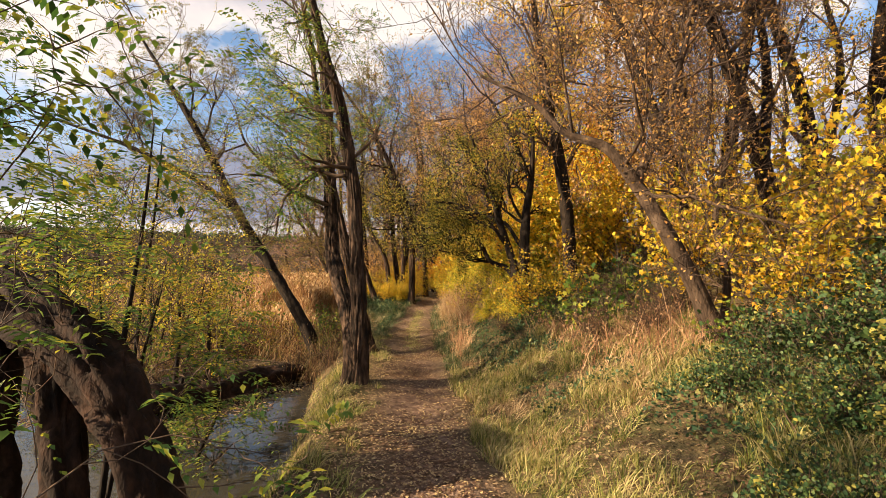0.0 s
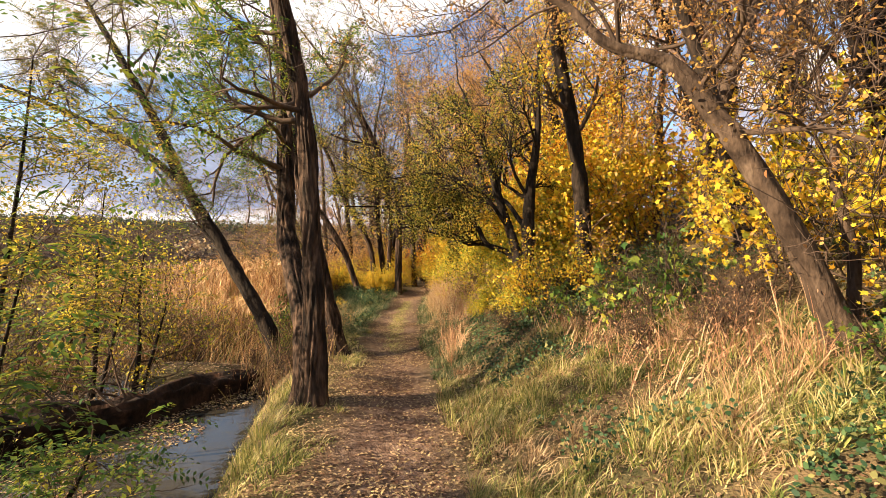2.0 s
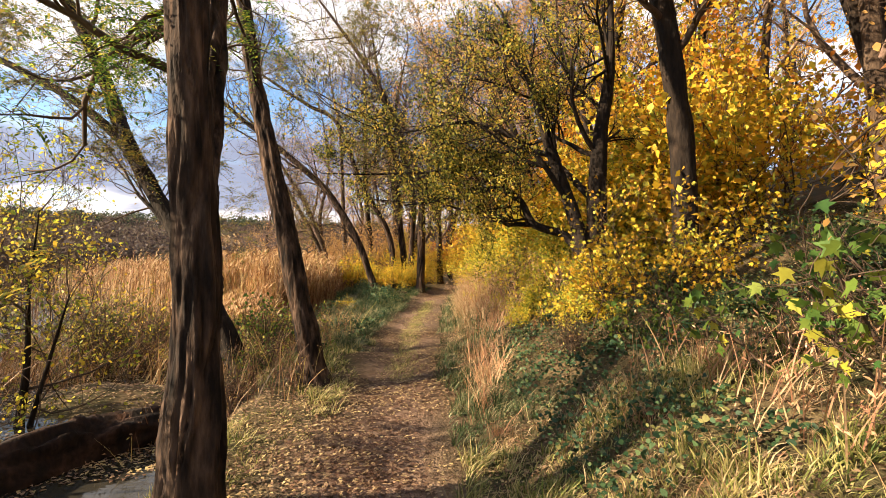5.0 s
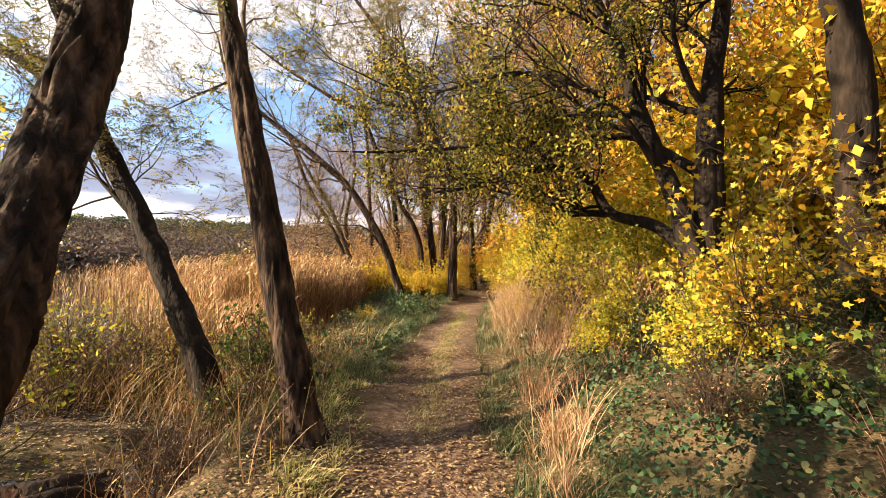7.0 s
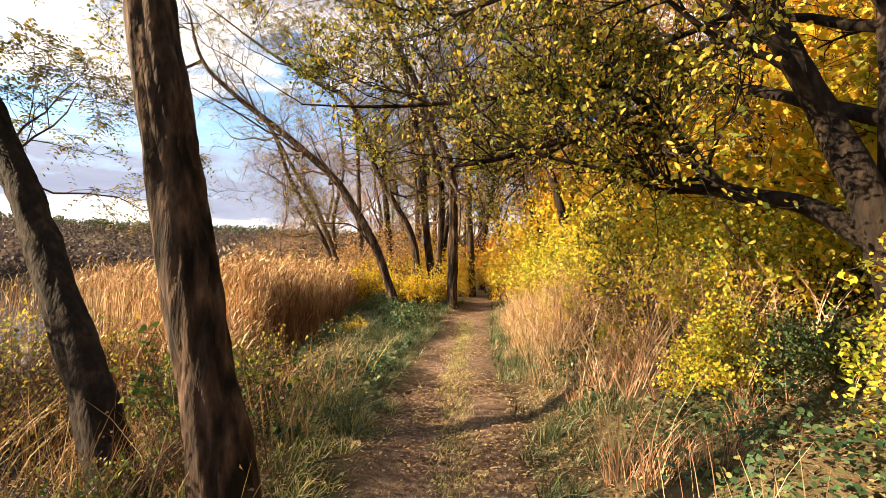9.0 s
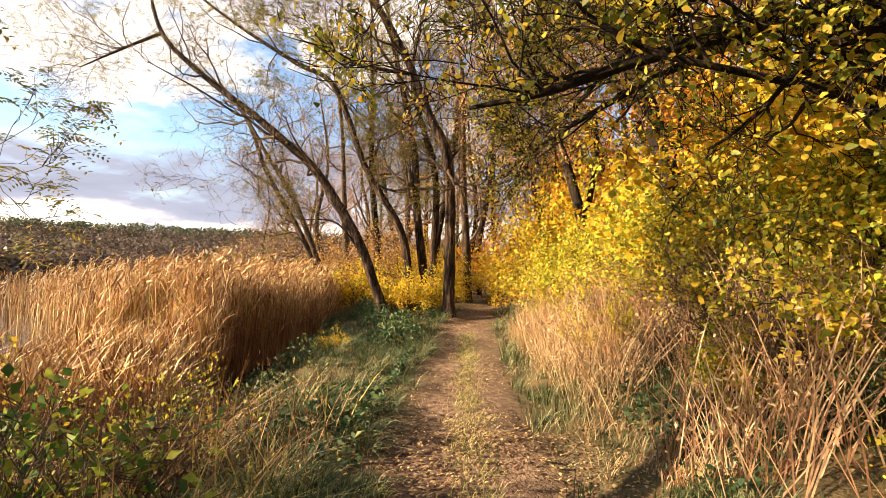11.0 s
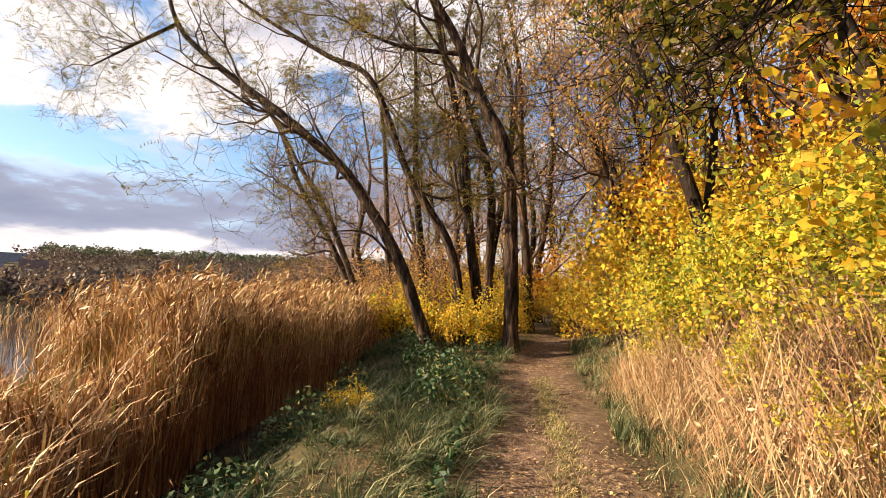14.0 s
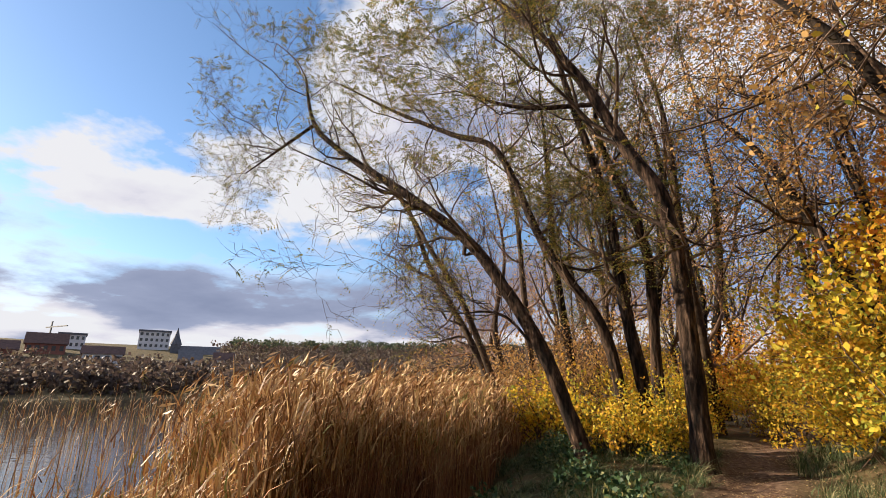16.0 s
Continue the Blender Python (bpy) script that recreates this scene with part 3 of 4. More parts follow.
# dark straight trunk on the slope
at = (2.9, 10.7, 0.9)
tree("dark_tree", "tall dark straight trunk rising from the leafy slope", at,
     [rel([(2.94, 10.7, 0.7, 0.17), (2.9, 10.7, 1.4, 0.145), (2.82, 10.7, 3.1, 0.135), (2.62, 10.7, 4.5, 0.12), (2.35, 10.7, 6.0, 0.10), (2.0, 10.8, 9.0, 0.04)], at)],
     M_BARK_DARK, L_YELLOW, 15, limbs=10, limb_len=2.2, start=0.35, leaf_size=0.07, per=4, kids=(5, 4, 3), sides=30, keep=0.6)

# arching tree over the path
at = (1.72, 11.15, 0.75)
arch = [rel([(1.85, 11.05, 0.6, 0.133), (1.78, 11.1, 1.3, 0.117), (1.62, 11.27, 2.05, 0.09), (1.36, 11.45, 2.9, 0.07), (1.13, 11.65, 3.85, 0.055), (0.7, 12.0, 5.2, 0.02)], at),
        rel([(1.9, 11.1, 0.6, 0.148), (1.9, 11.15, 1.4, 0.136), (1.95, 11.22, 2.3, 0.117), (2.02, 11.32, 3.1, 0.094), (2.17, 11.4, 4.1, 0.062), (2.3, 11.8, 6.0, 0.023)], at),
        rel([(1.72, 11.15, 1.45, 0.066), (1.54, 11.5, 1.72, 0.058), (1.18, 11.85, 1.90, 0.053), (0.98, 12.05, 2.3, 0.048), (0.62, 12.3, 2.5, 0.043), (0.05, 12.5, 2.42, 0.033), (-0.45, 12.75, 2.34, 0.023), (-0.9, 12.9, 2.3, 0.012)], at),
        rel([(1.2, 11.85, 1.88, 0.039), (0.98, 11.9, 1.90, 0.035), (0.78, 11.9, 1.88, 0.023)], at),
        rel([(0.98, 12.05, 2.3, 0.031), (0.4, 12.0, 2.75, 0.027), (-0.7, 12.3, 2.75, 0.02), (-1.5, 12.4, 2.75, 0.014), (-2.2, 12.3, 2.75, 0.006)], at),
        rel([(1.62, 11.3, 2.1, 0.039), (1.0, 11.2, 2.9, 0.031), (0.2, 11.4, 3.3, 0.023), (-0.8, 11.9, 3.3, 0.012)], at),
        rel([(1.9, 11.25, 2.2, 0.05), (1.6, 12.8, 3.0, 0.042), (0.9, 14.0, 3.05, 0.034), (0.1, 15.0, 2.8, 0.022), (-0.4, 15.7, 2.55, 0.008)], at),
        rel([(1.36, 11.45, 2.85, 0.039), (0.95, 12.6, 3.2, 0.031), (0.45, 13.8, 3.15, 0.023), (0.1, 14.9, 2.9, 0.009)], at)]
tree("arching_tree", "dark arching field maple with small yellow-green leaves over the path", at, arch, M_BARK_DARK, L_ARCH, 16, limbs=13, limb_len=1.35, start=0.3, lean=(-0.5, 0.0, 0.0), leaf_size=0.042, per=3, kids=(6, 5, 3), sides=28, step=0.05, keep=0.75, droop=0.2, scatter=0.04, spread=0.8, up=0.12, clear=lambda x, y, z: (y > 13.0 and x < -0.9) or (z < 2.0 and -2.6 < x < 0.3 and y < 14) or y > 16.6, twig=M_BARK_DARK)

# bare-twigged trees leaning out of the yellow thicket
for k, (bx, by) in enumerate(((3.4, 14.9), (3.0, 18.4), (4.6, 8.6), (3.3, 22.8), (2.6, 27.0), (4.4, 6.0), (5.6, 10.8), (1.7, 20.0), (1.5, 23.6), (2.3, 17.0))):
    at = (bx, by, float(ground_z(bx, by)))
    tree("bare_tree", "brown-twigged tree with few rusty leaves leaning over the bushes", at,
         [[(0, 0, -0.2, 0.13), (-0.2, 0.1, 1.4, 0.11), (-0.6, 0.2, 3.0, 0.09), (-1.2, 0.3, 4.8, 0.06), (-2.0, 0.5, 6.2, 0.02)], [(-0.2, 0.1, 1.4, 0.07), (0.2, 0.6, 3.4, 0.055), (0.0, 1.0, 5.8, 0.035), (-0.3, 1.2, 7.5, 0.012)]],
         M_BARK_DARK, L_RUST, 141 + k, limbs=12, limb_len=2.4, start=0.35, lean=(-0.3, 0, 0.0), leaf_size=0.06, per=5, kids=(6, 4, 2), sides=14, step=0.12, furrow=0.1, keep=0.9, droop=0.15, spread=1.0, twig=M_TWIG)

# the stand where the path bends
at = (-1.49, 22.3, 0.05)
tree("path_tree", "tall locust tree with furrowed bark where the path bends", at,
     [rel([(-1.49, 22.3, -0.1, 0.182), (-1.46, 22.3, 1.2, 0.144), (-1.46, 22.3, 3.0, 0.133), (-1.6, 22.3, 4.5, 0.122), (-2.05, 22.3, 5.5, 0.11), (-2.65, 22.3, 7.0, 0.095), (-3.47, 22.3, 8.5, 0.076), (-4.5, 22.4, 10.0, 0.061), (-6.0, 22.4, 12.0, 0.023)], at),
      rel([(-2.5, 22.3, 6.6, 0.046), (-4.0, 22.2, 6.9, 0.038), (-5.4, 22.0, 7.6, 0.015)], at)],
     M_BARK, L_OLIVE, 17, limbs=18, limb_len=3.0, start=0.3, leaf_kind="frond", leaf_size=0.055, per=2, kids=(5, 4, 3), furrow=0.2, sides=36, step=0.08, keep=0.42, droop=0.1, kink=0.32)
at = (-3.1, 21.8, 0.0)
tree("leaning_tree", "bent locust tree leaning over the reeds towards the lake", at,
     [rel([(-3.0, 21.8, -0.1, 0.144), (-3.25, 21.8, 0.7, 0.125), (-3.69, 21.8, 1.9, 0.114), (-4.25, 21.8, 2.9, 0.106), (-5.02, 21.8, 3.98, 0.099), (-6.45, 21.8, 5.23, 0.087), (-8.39, 21.8, 6.75, 0.065), (-9.28, 21.8, 7.75, 0.053), (-9.8, 21.9, 9.3, 0.023)], at),
      rel([(-9.2, 21.8, 7.65, 0.046), (-10.27, 21.8, 7.25, 0.034), (-11.4, 21.7, 6.7, 0.015)], at),
      rel([(-3.5, 21.8, 1.5, 0.023), (-4.3, 21.7, 2.5, 0.023), (-5.2, 21.6, 2.6, 0.009)], at)],
     M_BARK, L_OLIVE, 18, limbs=15, limb_len=2.6, start=0.35, lean=(-0.3, 0, 0.1), leaf_kind="frond", leaf_size=0.05, per=2, kids=(5, 5, 3), sides=32, step=0.08, keep=0.16, kink=0.38)
at = (-5.6, 26.0, -0.2)
tree("leaning_tree", "slim bare tree leaning out of the reed edge", at,
     [rel([(-5.4, 26, -0.5, 0.114), (-6.07, 26, 0.9, 0.099), (-6.85, 26, 2.6, 0.087), (-8.13, 26, 4.8, 0.072), (-8.99, 26, 6.8, 0.057), (-10.6, 26, 8.6, 0.023)], at)],
     M_BARK_GREY, L_RUST, 19, limbs=13, limb_len=2.6, start=0.3, lean=(-0.45, 0, -0.05), leaf_size=0.06, per=2, kids=(5, 4, 2), sides=24, step=0.1, keep=0.3, kink=0.32)
at = (-5.6, 25.4, -0.1)
tree("leaning_tree", "slim grey tree leaning beside its neighbour at the reeds", at,
     [rel([(-5.2, 25.4, -0.5, 0.106), (-6.16, 25.5, 1.93, 0.087), (-6.96, 25.5, 3.8, 0.076), (-7.87, 25.5, 5.2, 0.065), (-9.0, 25.5, 7.2, 0.023)], at)],
     M_BARK_GREY, L_RUST, 20, limbs=10, limb_len=2.2, start=0.35, lean=(-0.4, 0, 0), leaf_size=0.06, per=2, kids=(5, 4, 2), sides=24, step=0.1, keep=0.3, kink=0.32)
for k, (bx, rows) in enumerate(((-2.6, [(-2.6, 24, 0.0, 0.129), (-2.74, 24, 1.16, 0.114), (-3.05, 24, 2.6, 0.103), (-4.14, 24, 4.5, 0.091), (-5.16, 24, 7.0, 0.076), (-6.43, 24, 7.8, 0.065), (-8.26, 24, 9.0, 0.046), (-10.4, 24, 10.6, 0.019)]),
                                (-2.25, [(-2.25, 24.2, 0.0, 0.144), (-2.33, 24.2, 1.17, 0.125), (-2.56, 24.2, 3.17, 0.114), (-2.71, 24.2, 5.3, 0.099), (-3.37, 24.2, 8.4, 0.068), (-3.9, 24.2, 11.5, 0.023)]),
                                (-2.0, [(-2.1, 24.6, 0.0, 0.129), (-2.1, 24.6, 1.4, 0.11), (-2.0, 24.6, 3.6, 0.099), (-2.15, 24.6, 4.85, 0.091), (-2.8, 24.6, 7.5, 0.061), (-2.3, 24.6, 10.5, 0.023)]))):
    at = (bx, 24.2, 0.1)
    tree("path_tree", "dark-barked locust tree in the clump by the path", at, [rel(rows, at)], M_BARK, L_OLIVE, 21 + k, limbs=17, limb_len=2.5, start=0.22, leaf_kind="frond", leaf_size=0.06, per=2, kids=(5, 4, 2), sides=28, step=0.1, keep=0.8)

# young locust with yellow-green fronds beside the water
# second one placed also to shade the slope, its trunk out of view
for k, (bx, by, h, leaf, kp, ll) in enumerate(((-3.1, 4.3, 4.0, L_GREEN, 0.6, 1.5), (-2.2, 1.7, 4.6, L_GREEN, 0.45, 1.5), (-4.4, 6.6, 4.6, L_ARCH, 0.55, 1.6), (-3.0, 5.6, 1.0, L_GREEN, 0.15, 0.6))):
    at = (bx, by, float(ground_z(bx, by)))
    tree("young_locust", "young locust with feathery yellow-green leaves at the water's edge", at,
         [[(0, 0, -0.1, 0.03), (0.1, 0.1, h * 0.4, 0.024), (0.25, 0.15, h * 0.75, 0.016), (0.3, 0.2, h, 0.006)], [(0, 0, -0.1, 0.022), (0.3, -0.1, h * 0.3, 0.017), (0.6, -0.1, h * 0.6, 0.006)], [(0, 0, -0.1, 0.022), (-0.4, 0.1, h * 0.35, 0.017), (-0.7, 0.3, h * 0.8, 0.006)]],
         M_BARK_DARK, leaf, 31 + k, limbs=8, limb_len=ll, start=0.45, leaf_kind="frond", leaf_size=0.066, per=3, kids=(4, 2), sides=10, step=0.15, furrow=0.05, keep=kp, droop=0.35)
# willow saplings by the reeds
for k, (bx, by, h) in enumerate(((-5.3, 9.4, 2.6), (-5.0, 10.0, 2.0), (-6.6, 10.6, 2.4), (-7.6, 9.2, 2.8))):
    at = (bx, by, max(WATER - 0.1, float(ground_z(bx, by))))
    tree("willow_sapling", "thin willow sapling with sparse yellow leaves in the shallows", at,
         [[(0, 0, -0.1, 0.05), (0.05, 0.05, h * 0.4, 0.035), (0.0, 0.1, h * 0.8, 0.02), (0.1, 0.1, h * 1.3, 0.006)], [(0.1, 0, -0.1, 0.03), (0.35, 0, h * 0.4, 0.02), (0.5, 0.1, h * 0.8, 0.008)]],
         M_BARK_DARK, L_LIME, 41 + k, limbs=13, limb_len=1.2, start=0.2, leaf_size=0.055, per=2, kids=(5, 4), sides=10, step=0.15, furrow=0.1, keep=0.7, scatter=0.03)

# old broken trunk in the foreground and the log in the pond
at = (-2.2, 3.3, -0.4)
old = root("dead_tree", "old dark rotten trunk split and leaning over the pond", "dead tree", at)
part("trunk", stem_mesh([rel([(-1.75, 3.2, -0.45, 0.17), (-2.0, 3.27, 0.2, 0.16), (-2.35, 3.4, 0.75, 0.17), (-2.8, 3.55, 1.1, 0.2), (-3.4, 3.7, 1.4, 0.2), (-4.4, 3.9, 1.75, 0.17)], at),
                         rel([(-2.45, 3.15, -0.5, 0.12), (-2.6, 3.3, 0.2, 0.12), (-2.85, 3.5, 0.8, 0.14), (-3.0, 3.6, 1.1, 0.12)], at),
                         rel([(-3.2, 3.2, -0.6, 0.2), (-3.3, 3.4, 0.1, 0.2), (-3.5, 3.6, 0.8, 0.2), (-3.6, 3.7, 1.2, 0.16)], at)], M_ROT, 0.5, 44, 0.04, 51), old)
at = (-4.2, 8.8, -0.5)
log = root("fallen_log", "rotten dark log lying half in the pond", "log", at)
part("trunk", stem_mesh([rel([(-5.6, 6.6, -0.56, 0.16), (-4.8, 7.35, -0.5, 0.2), (-4.05, 8.2, -0.54, 0.19), (-3.55, 9.2, -0.5, 0.18), (-2.95, 9.95, -0.44, 0.11)], at)], M_ROT, 0.4, 36, 0.05, 53), log)
lr = np.random.default_rng(54)
lp = []
for i in range(9):
    grow(lp, (lr.uniform(-0.9, 0.3), lr.uniform(-0.9, 0.2), 0.1), unit(lr.normal(0, 1, 3) + np.array([-0.6, 0, 0.9])), lr.uniform(0.5, 1.2), 0.02, 0, lr, kids=(3, 2))
for q in [q for q in lp if q[2] == 0]:
    part("snag", limbs_mesh("snag", [q], M_TWIG), log)
tagged(part("twig_mass", limbs_mesh("twig_mass", [q for q in lp if q[2]], M_TWIG), log), kind="stuff")


# ---- bushes ----
def bush(label, seed, radius, height, leaf, n, size, kind="small", at=(0, 0, 0), stalks=13, name="bush", loose=0.055):
    r = np.random.default_rng(seed)
    t = root(name, label, "bush", at)
    paths = []
    for _ in range(stalks):
        a, o = r.uniform(0, 6.28), r.uniform(0.2, 0.9)
        grow(paths, (r.normal(0, 0.22) * radius, r.normal(0, 0.15) * radius, -0.1), unit(np.array([np.cos(a) * o, np.sin(a) * o, 1.0])), height * r.uniform(0.6, 1.25), 0.011, 0, r, up=0.04, kids=(6, 4), kink=0.2, spread=1.0)
    tagged(part("stem", limbs_mesh("stem", paths, M_TWIG), t), kind="stuff")
    c, _ = tips_of(paths, r, 1, 9)
    c = c[r.integers(0, len(c), n)] + r.normal(0, loose, (n, 3)) * np.array([radius, radius, height])
    c = c[c[:, 2] > 0.04]
    s = size * r.uniform(0.55, 1.3, len(c))
    if kind == "maple":
        v, f = maple_leaves(c, s, r)
    else:
        v, f = (leaf_ovals if kind == "oval" else leaf_quads)(c, r.normal(0, 1, c.shape) + np.array([0, 0, -0.5]), s, s * 0.68, r, 0.35)
    tagged(part("foliage", mesh_np("foliage", v, f, leaf), t), kind="stuff")
    return t


def place(ob, x, y, turn=0.0, size=1.0, sink=0.0):
    return pose(x, y, float(ground_z(x, y)) - sink, 0, 0, turn) @ Matrix.Diagonal((size, size, size, 1))


def scatter(ob, spots, r, sink=0.05):
    """First spot takes the thing itself, the others copies of it."""
    tagged(ob, group=ob["label"])
    for i, (x, y, s) in enumerate(spots):
        m = place(ob, x, y, r.uniform(0, 360), s, sink)
        if i == 0:
            ob.matrix_basis = m
        else:
            copy = copy_thing(ob, Matrix())
            copy.matrix_basis = m


br = np.random.default_rng(61)
scatter(bush("bush with lobed yellow autumn leaves on the slope", 62, 1.0, 1.5, L_YELLOW, 1500, 0.09, "maple"),
        [(1.85, 10.0, 0.75), (3.9, 5.5, 0.95), (3.5, 4.6, 0.7), (4.3, 3.7, 0.95), (3.9, 6.6, 1.1), (4.8, 6.8, 1.2), (2.4, 9.9, 0.7), (5.0, 4.3, 0.9), (5.4, 8.6, 1.3), (6.6, 6.0, 1.4)], br)
scatter(bush("dense bush with small yellow-green leaves beside the path", 63, 0.9, 1.25, L_LIME, 4800, 0.056, "oval"),
        [(1.7, 12.7, 0.8), (1.75, 14.3, 0.85), (1.6, 16.2, 1.0), (1.0, 18.4, 0.95), (2.1, 17.4, 1.25), (0.95, 20.2, 1.0), (2.7, 14.6, 1.15), (2.5, 16.0, 1.3), (2.1, 19.2, 1.4), (2.6, 12.3, 0.9), (3.3, 13.4, 1.4), (1.6, 10.5, 0.55), (1.15, 11.9, 0.45), (0.75, 15.4, 0.42), (0.95, 13.4, 0.4), (0.85, 17.0, 0.5), (0.5, 19.0, 0.45)], br)
scatter(bush("tall bush full of bright yellow leaves", 64, 1.1, 1.6, L_YELLOW, 5200, 0.068),
        [(0.8, 22.2, 0.85), (0.7, 24.4, 0.9), (1.6, 21.6, 1.4), (1.9, 23.5, 1.5), (3.3, 16.8, 1.05), (3.4, 18.6, 1.2), (3.4, 20.6, 1.3), (4.1, 15.3, 1.1), (0.2, 27.0, 0.9), (-1.7, 26.6, 0.8), (-2.6, 27.2, 1.0), (2.2, 26.0, 1.5), (4.4, 11.5, 1.3), (4.2, 13.6, 1.8), (3.3, 13.0, 1.5), (3.6, 15.2, 1.7)], br)
scatter(bush("bush with orange-gold leaves among the yellow ones", 65, 1.1, 1.7, L_ORANGE, 5500, 0.065),
        [(1.0, 28.5, 1.3), (3.4, 24.0, 1.7), (-0.4, 30.0, 1.2), (2.6, 29.5, 1.8), (4.6, 18.0, 1.7), (4.6, 22.2, 1.9), (5.6, 14.0, 1.7)], br)
scatter(bush("low yellow bush in front of the tree clump", 66, 0.6, 0.9, L_YELLOW, 2200, 0.06),
        [(-2.1, 22.9, 0.9), (-2.6, 23.2, 1.1), (-3.6, 23.6, 1.2), (-3.0, 17.3, 0.35), (-4.4, 24.4, 1.3), (-1.9, 23.8, 1.1)], br)
scatter(bush("thin waterside bush with olive and yellow leaves", 67, 1.0, 1.3, L_ARCH, 1000, 0.055, stalks=22),
        [(-3.5, 6.7, 0.4), (-4.8, 7.0, 0.6), (-2.8, 11.9, 0.5), (-3.0, 13.3, 0.65), (-4.0, 13.9, 0.8), (-6.8, 13.2, 1.3), (-8.2, 11.4, 1.4), (-5.4, 13.9, 1.0), (-4.7, 13.0, 0.7), (-6.0, 12.6, 0.9), (-7.4, 14.2, 1.2), (-8.8, 12.8, 1.4), (-6.8, 9.6, 0.9), (-9.6, 10.4, 1.5)], br, 0.0)
scatter(bush("sparse green shrub with round leaves on the bank", 68, 0.6, 0.85, L_GREEN, 700, 0.06, stalks=16),
        [(-2.75, 11.9, 1.05), (-3.1, 12.5, 1.0), (-2.6, 10.8, 0.5)], br, 0.0)
scatter(bush("shoot of broad green leaves on the slope", 69, 0.4, 0.8, L_GREEN, 160, 0.11, "maple", stalks=7),
        [(2.25, 7.6, 1.0), (2.75, 7.2, 1.3), (1.95, 9.0, 0.7), (2.9, 4.7, 0.6), (1.75, 8.9, 0.55), (2.4, 6.9, 0.9)], br)
scatter(bush("low dark green bramble shrub on the shaded slope", 77, 0.75, 0.6, L_BRAMBLE, 3600, 0.045, "oval", stalks=20),
        [(2.5, 3.0, 0.6), (2.3, 3.8, 0.55), (2.9, 4.0, 0.7), (3.2, 3.5, 0.8), (3.3, 2.9, 0.9), (3.8, 3.6, 0.9), (2.6, 2.3, 0.7), (4.3, 3.0, 1.1), (4.6, 4.4, 1.1), (3.6, 2.2, 1.1), (1.9, 2.4, 0.5),
         (2.6, 9.0, 0.5), (3.3, 8.0, 0.6), (3.7, 9.2, 0.8), (1.7, 9.4, 0.4), (2.2, 13.0, 0.75), (1.55, 13.6, 0.6), (1.35, 12.6, 0.5), (2.5, 10.2, 0.6), (1.3, 15.0, 0.5), (1.75, 11.6, 0.6)], br)
scatter(bush("withered brown shrub tangle between path and bushes", 78, 0.55, 0.9, L_WITHERED, 420, 0.045, stalks=30),
        [(1.2, 13.2, 0.7), (1.5, 14.2, 0.8), (0.95, 14.6, 0.6), (1.7, 15.4, 0.9), (0.9, 16.2, 0.7), (1.3, 17.0, 0.8), (1.25, 9.6, 0.45), (2.6, 6.0, 0.55), (3.1, 6.5, 0.6), (2.2, 6.7, 0.45),
         (-2.55, 11.0, 0.5), (-3.0, 12.2, 0.7), (-2.3, 9.7, 0.4), (-3.0, 10.5, 0.6), (-2.8, 12.9, 0.6), (-3.5, 12.9, 0.8), (-4.3, 13.5, 0.9), (-5.2, 13.2, 1.0), (-6.2, 13.6, 1.1), (-3.4, 13.9, 0.7), (-4.8, 14.3, 0.9)], br)
scatter(bush("rusty waterside bush behind the reeds", 70, 1.3, 1.9, L_RUST, 3200, 0.07, stalks=20),
        [(-6.0, 27.5, 1.1), (-7.6, 29.5, 1.2), (-9.4, 31.5, 1.3), (-4.6, 28.0, 1.2), (-12.0, 34.0, 1.4), (-15.5, 38.0, 1.3), (-5.0, 25.2, 0.8), (-7.2, 34.0, 1.6), (-3.6, 30.5, 1.4)], br, 0.0)


# ---- woodland behind ----
def wood_tree(name, label, seed, height, leaf, size, per, twig, keep=1.0, bark=None):
    r = np.random.default_rng(seed)
    w = r.normal(0, 0.35, (5, 2)).cumsum(0) * 0.8
    rows = [(w[i][0] - w[0][0], w[i][1] - w[0][1], -0.2 + height * q, 0.15 * (1 - q * 0.8)) for i, q in enumerate((0, 0.2, 0.45, 0.72, 1.0))]
    return tree(name, label, (0, 0, 0), [rows], bark or M_BARK_DARK, leaf, seed, limbs=17, limb_len=height * 0.32, start=0.14, leaf_size=size, per=per, kids=(6, 4), sides=9, step=0.4, furrow=0.08, twig=twig, scatter=0.2, keep=keep, single=False)


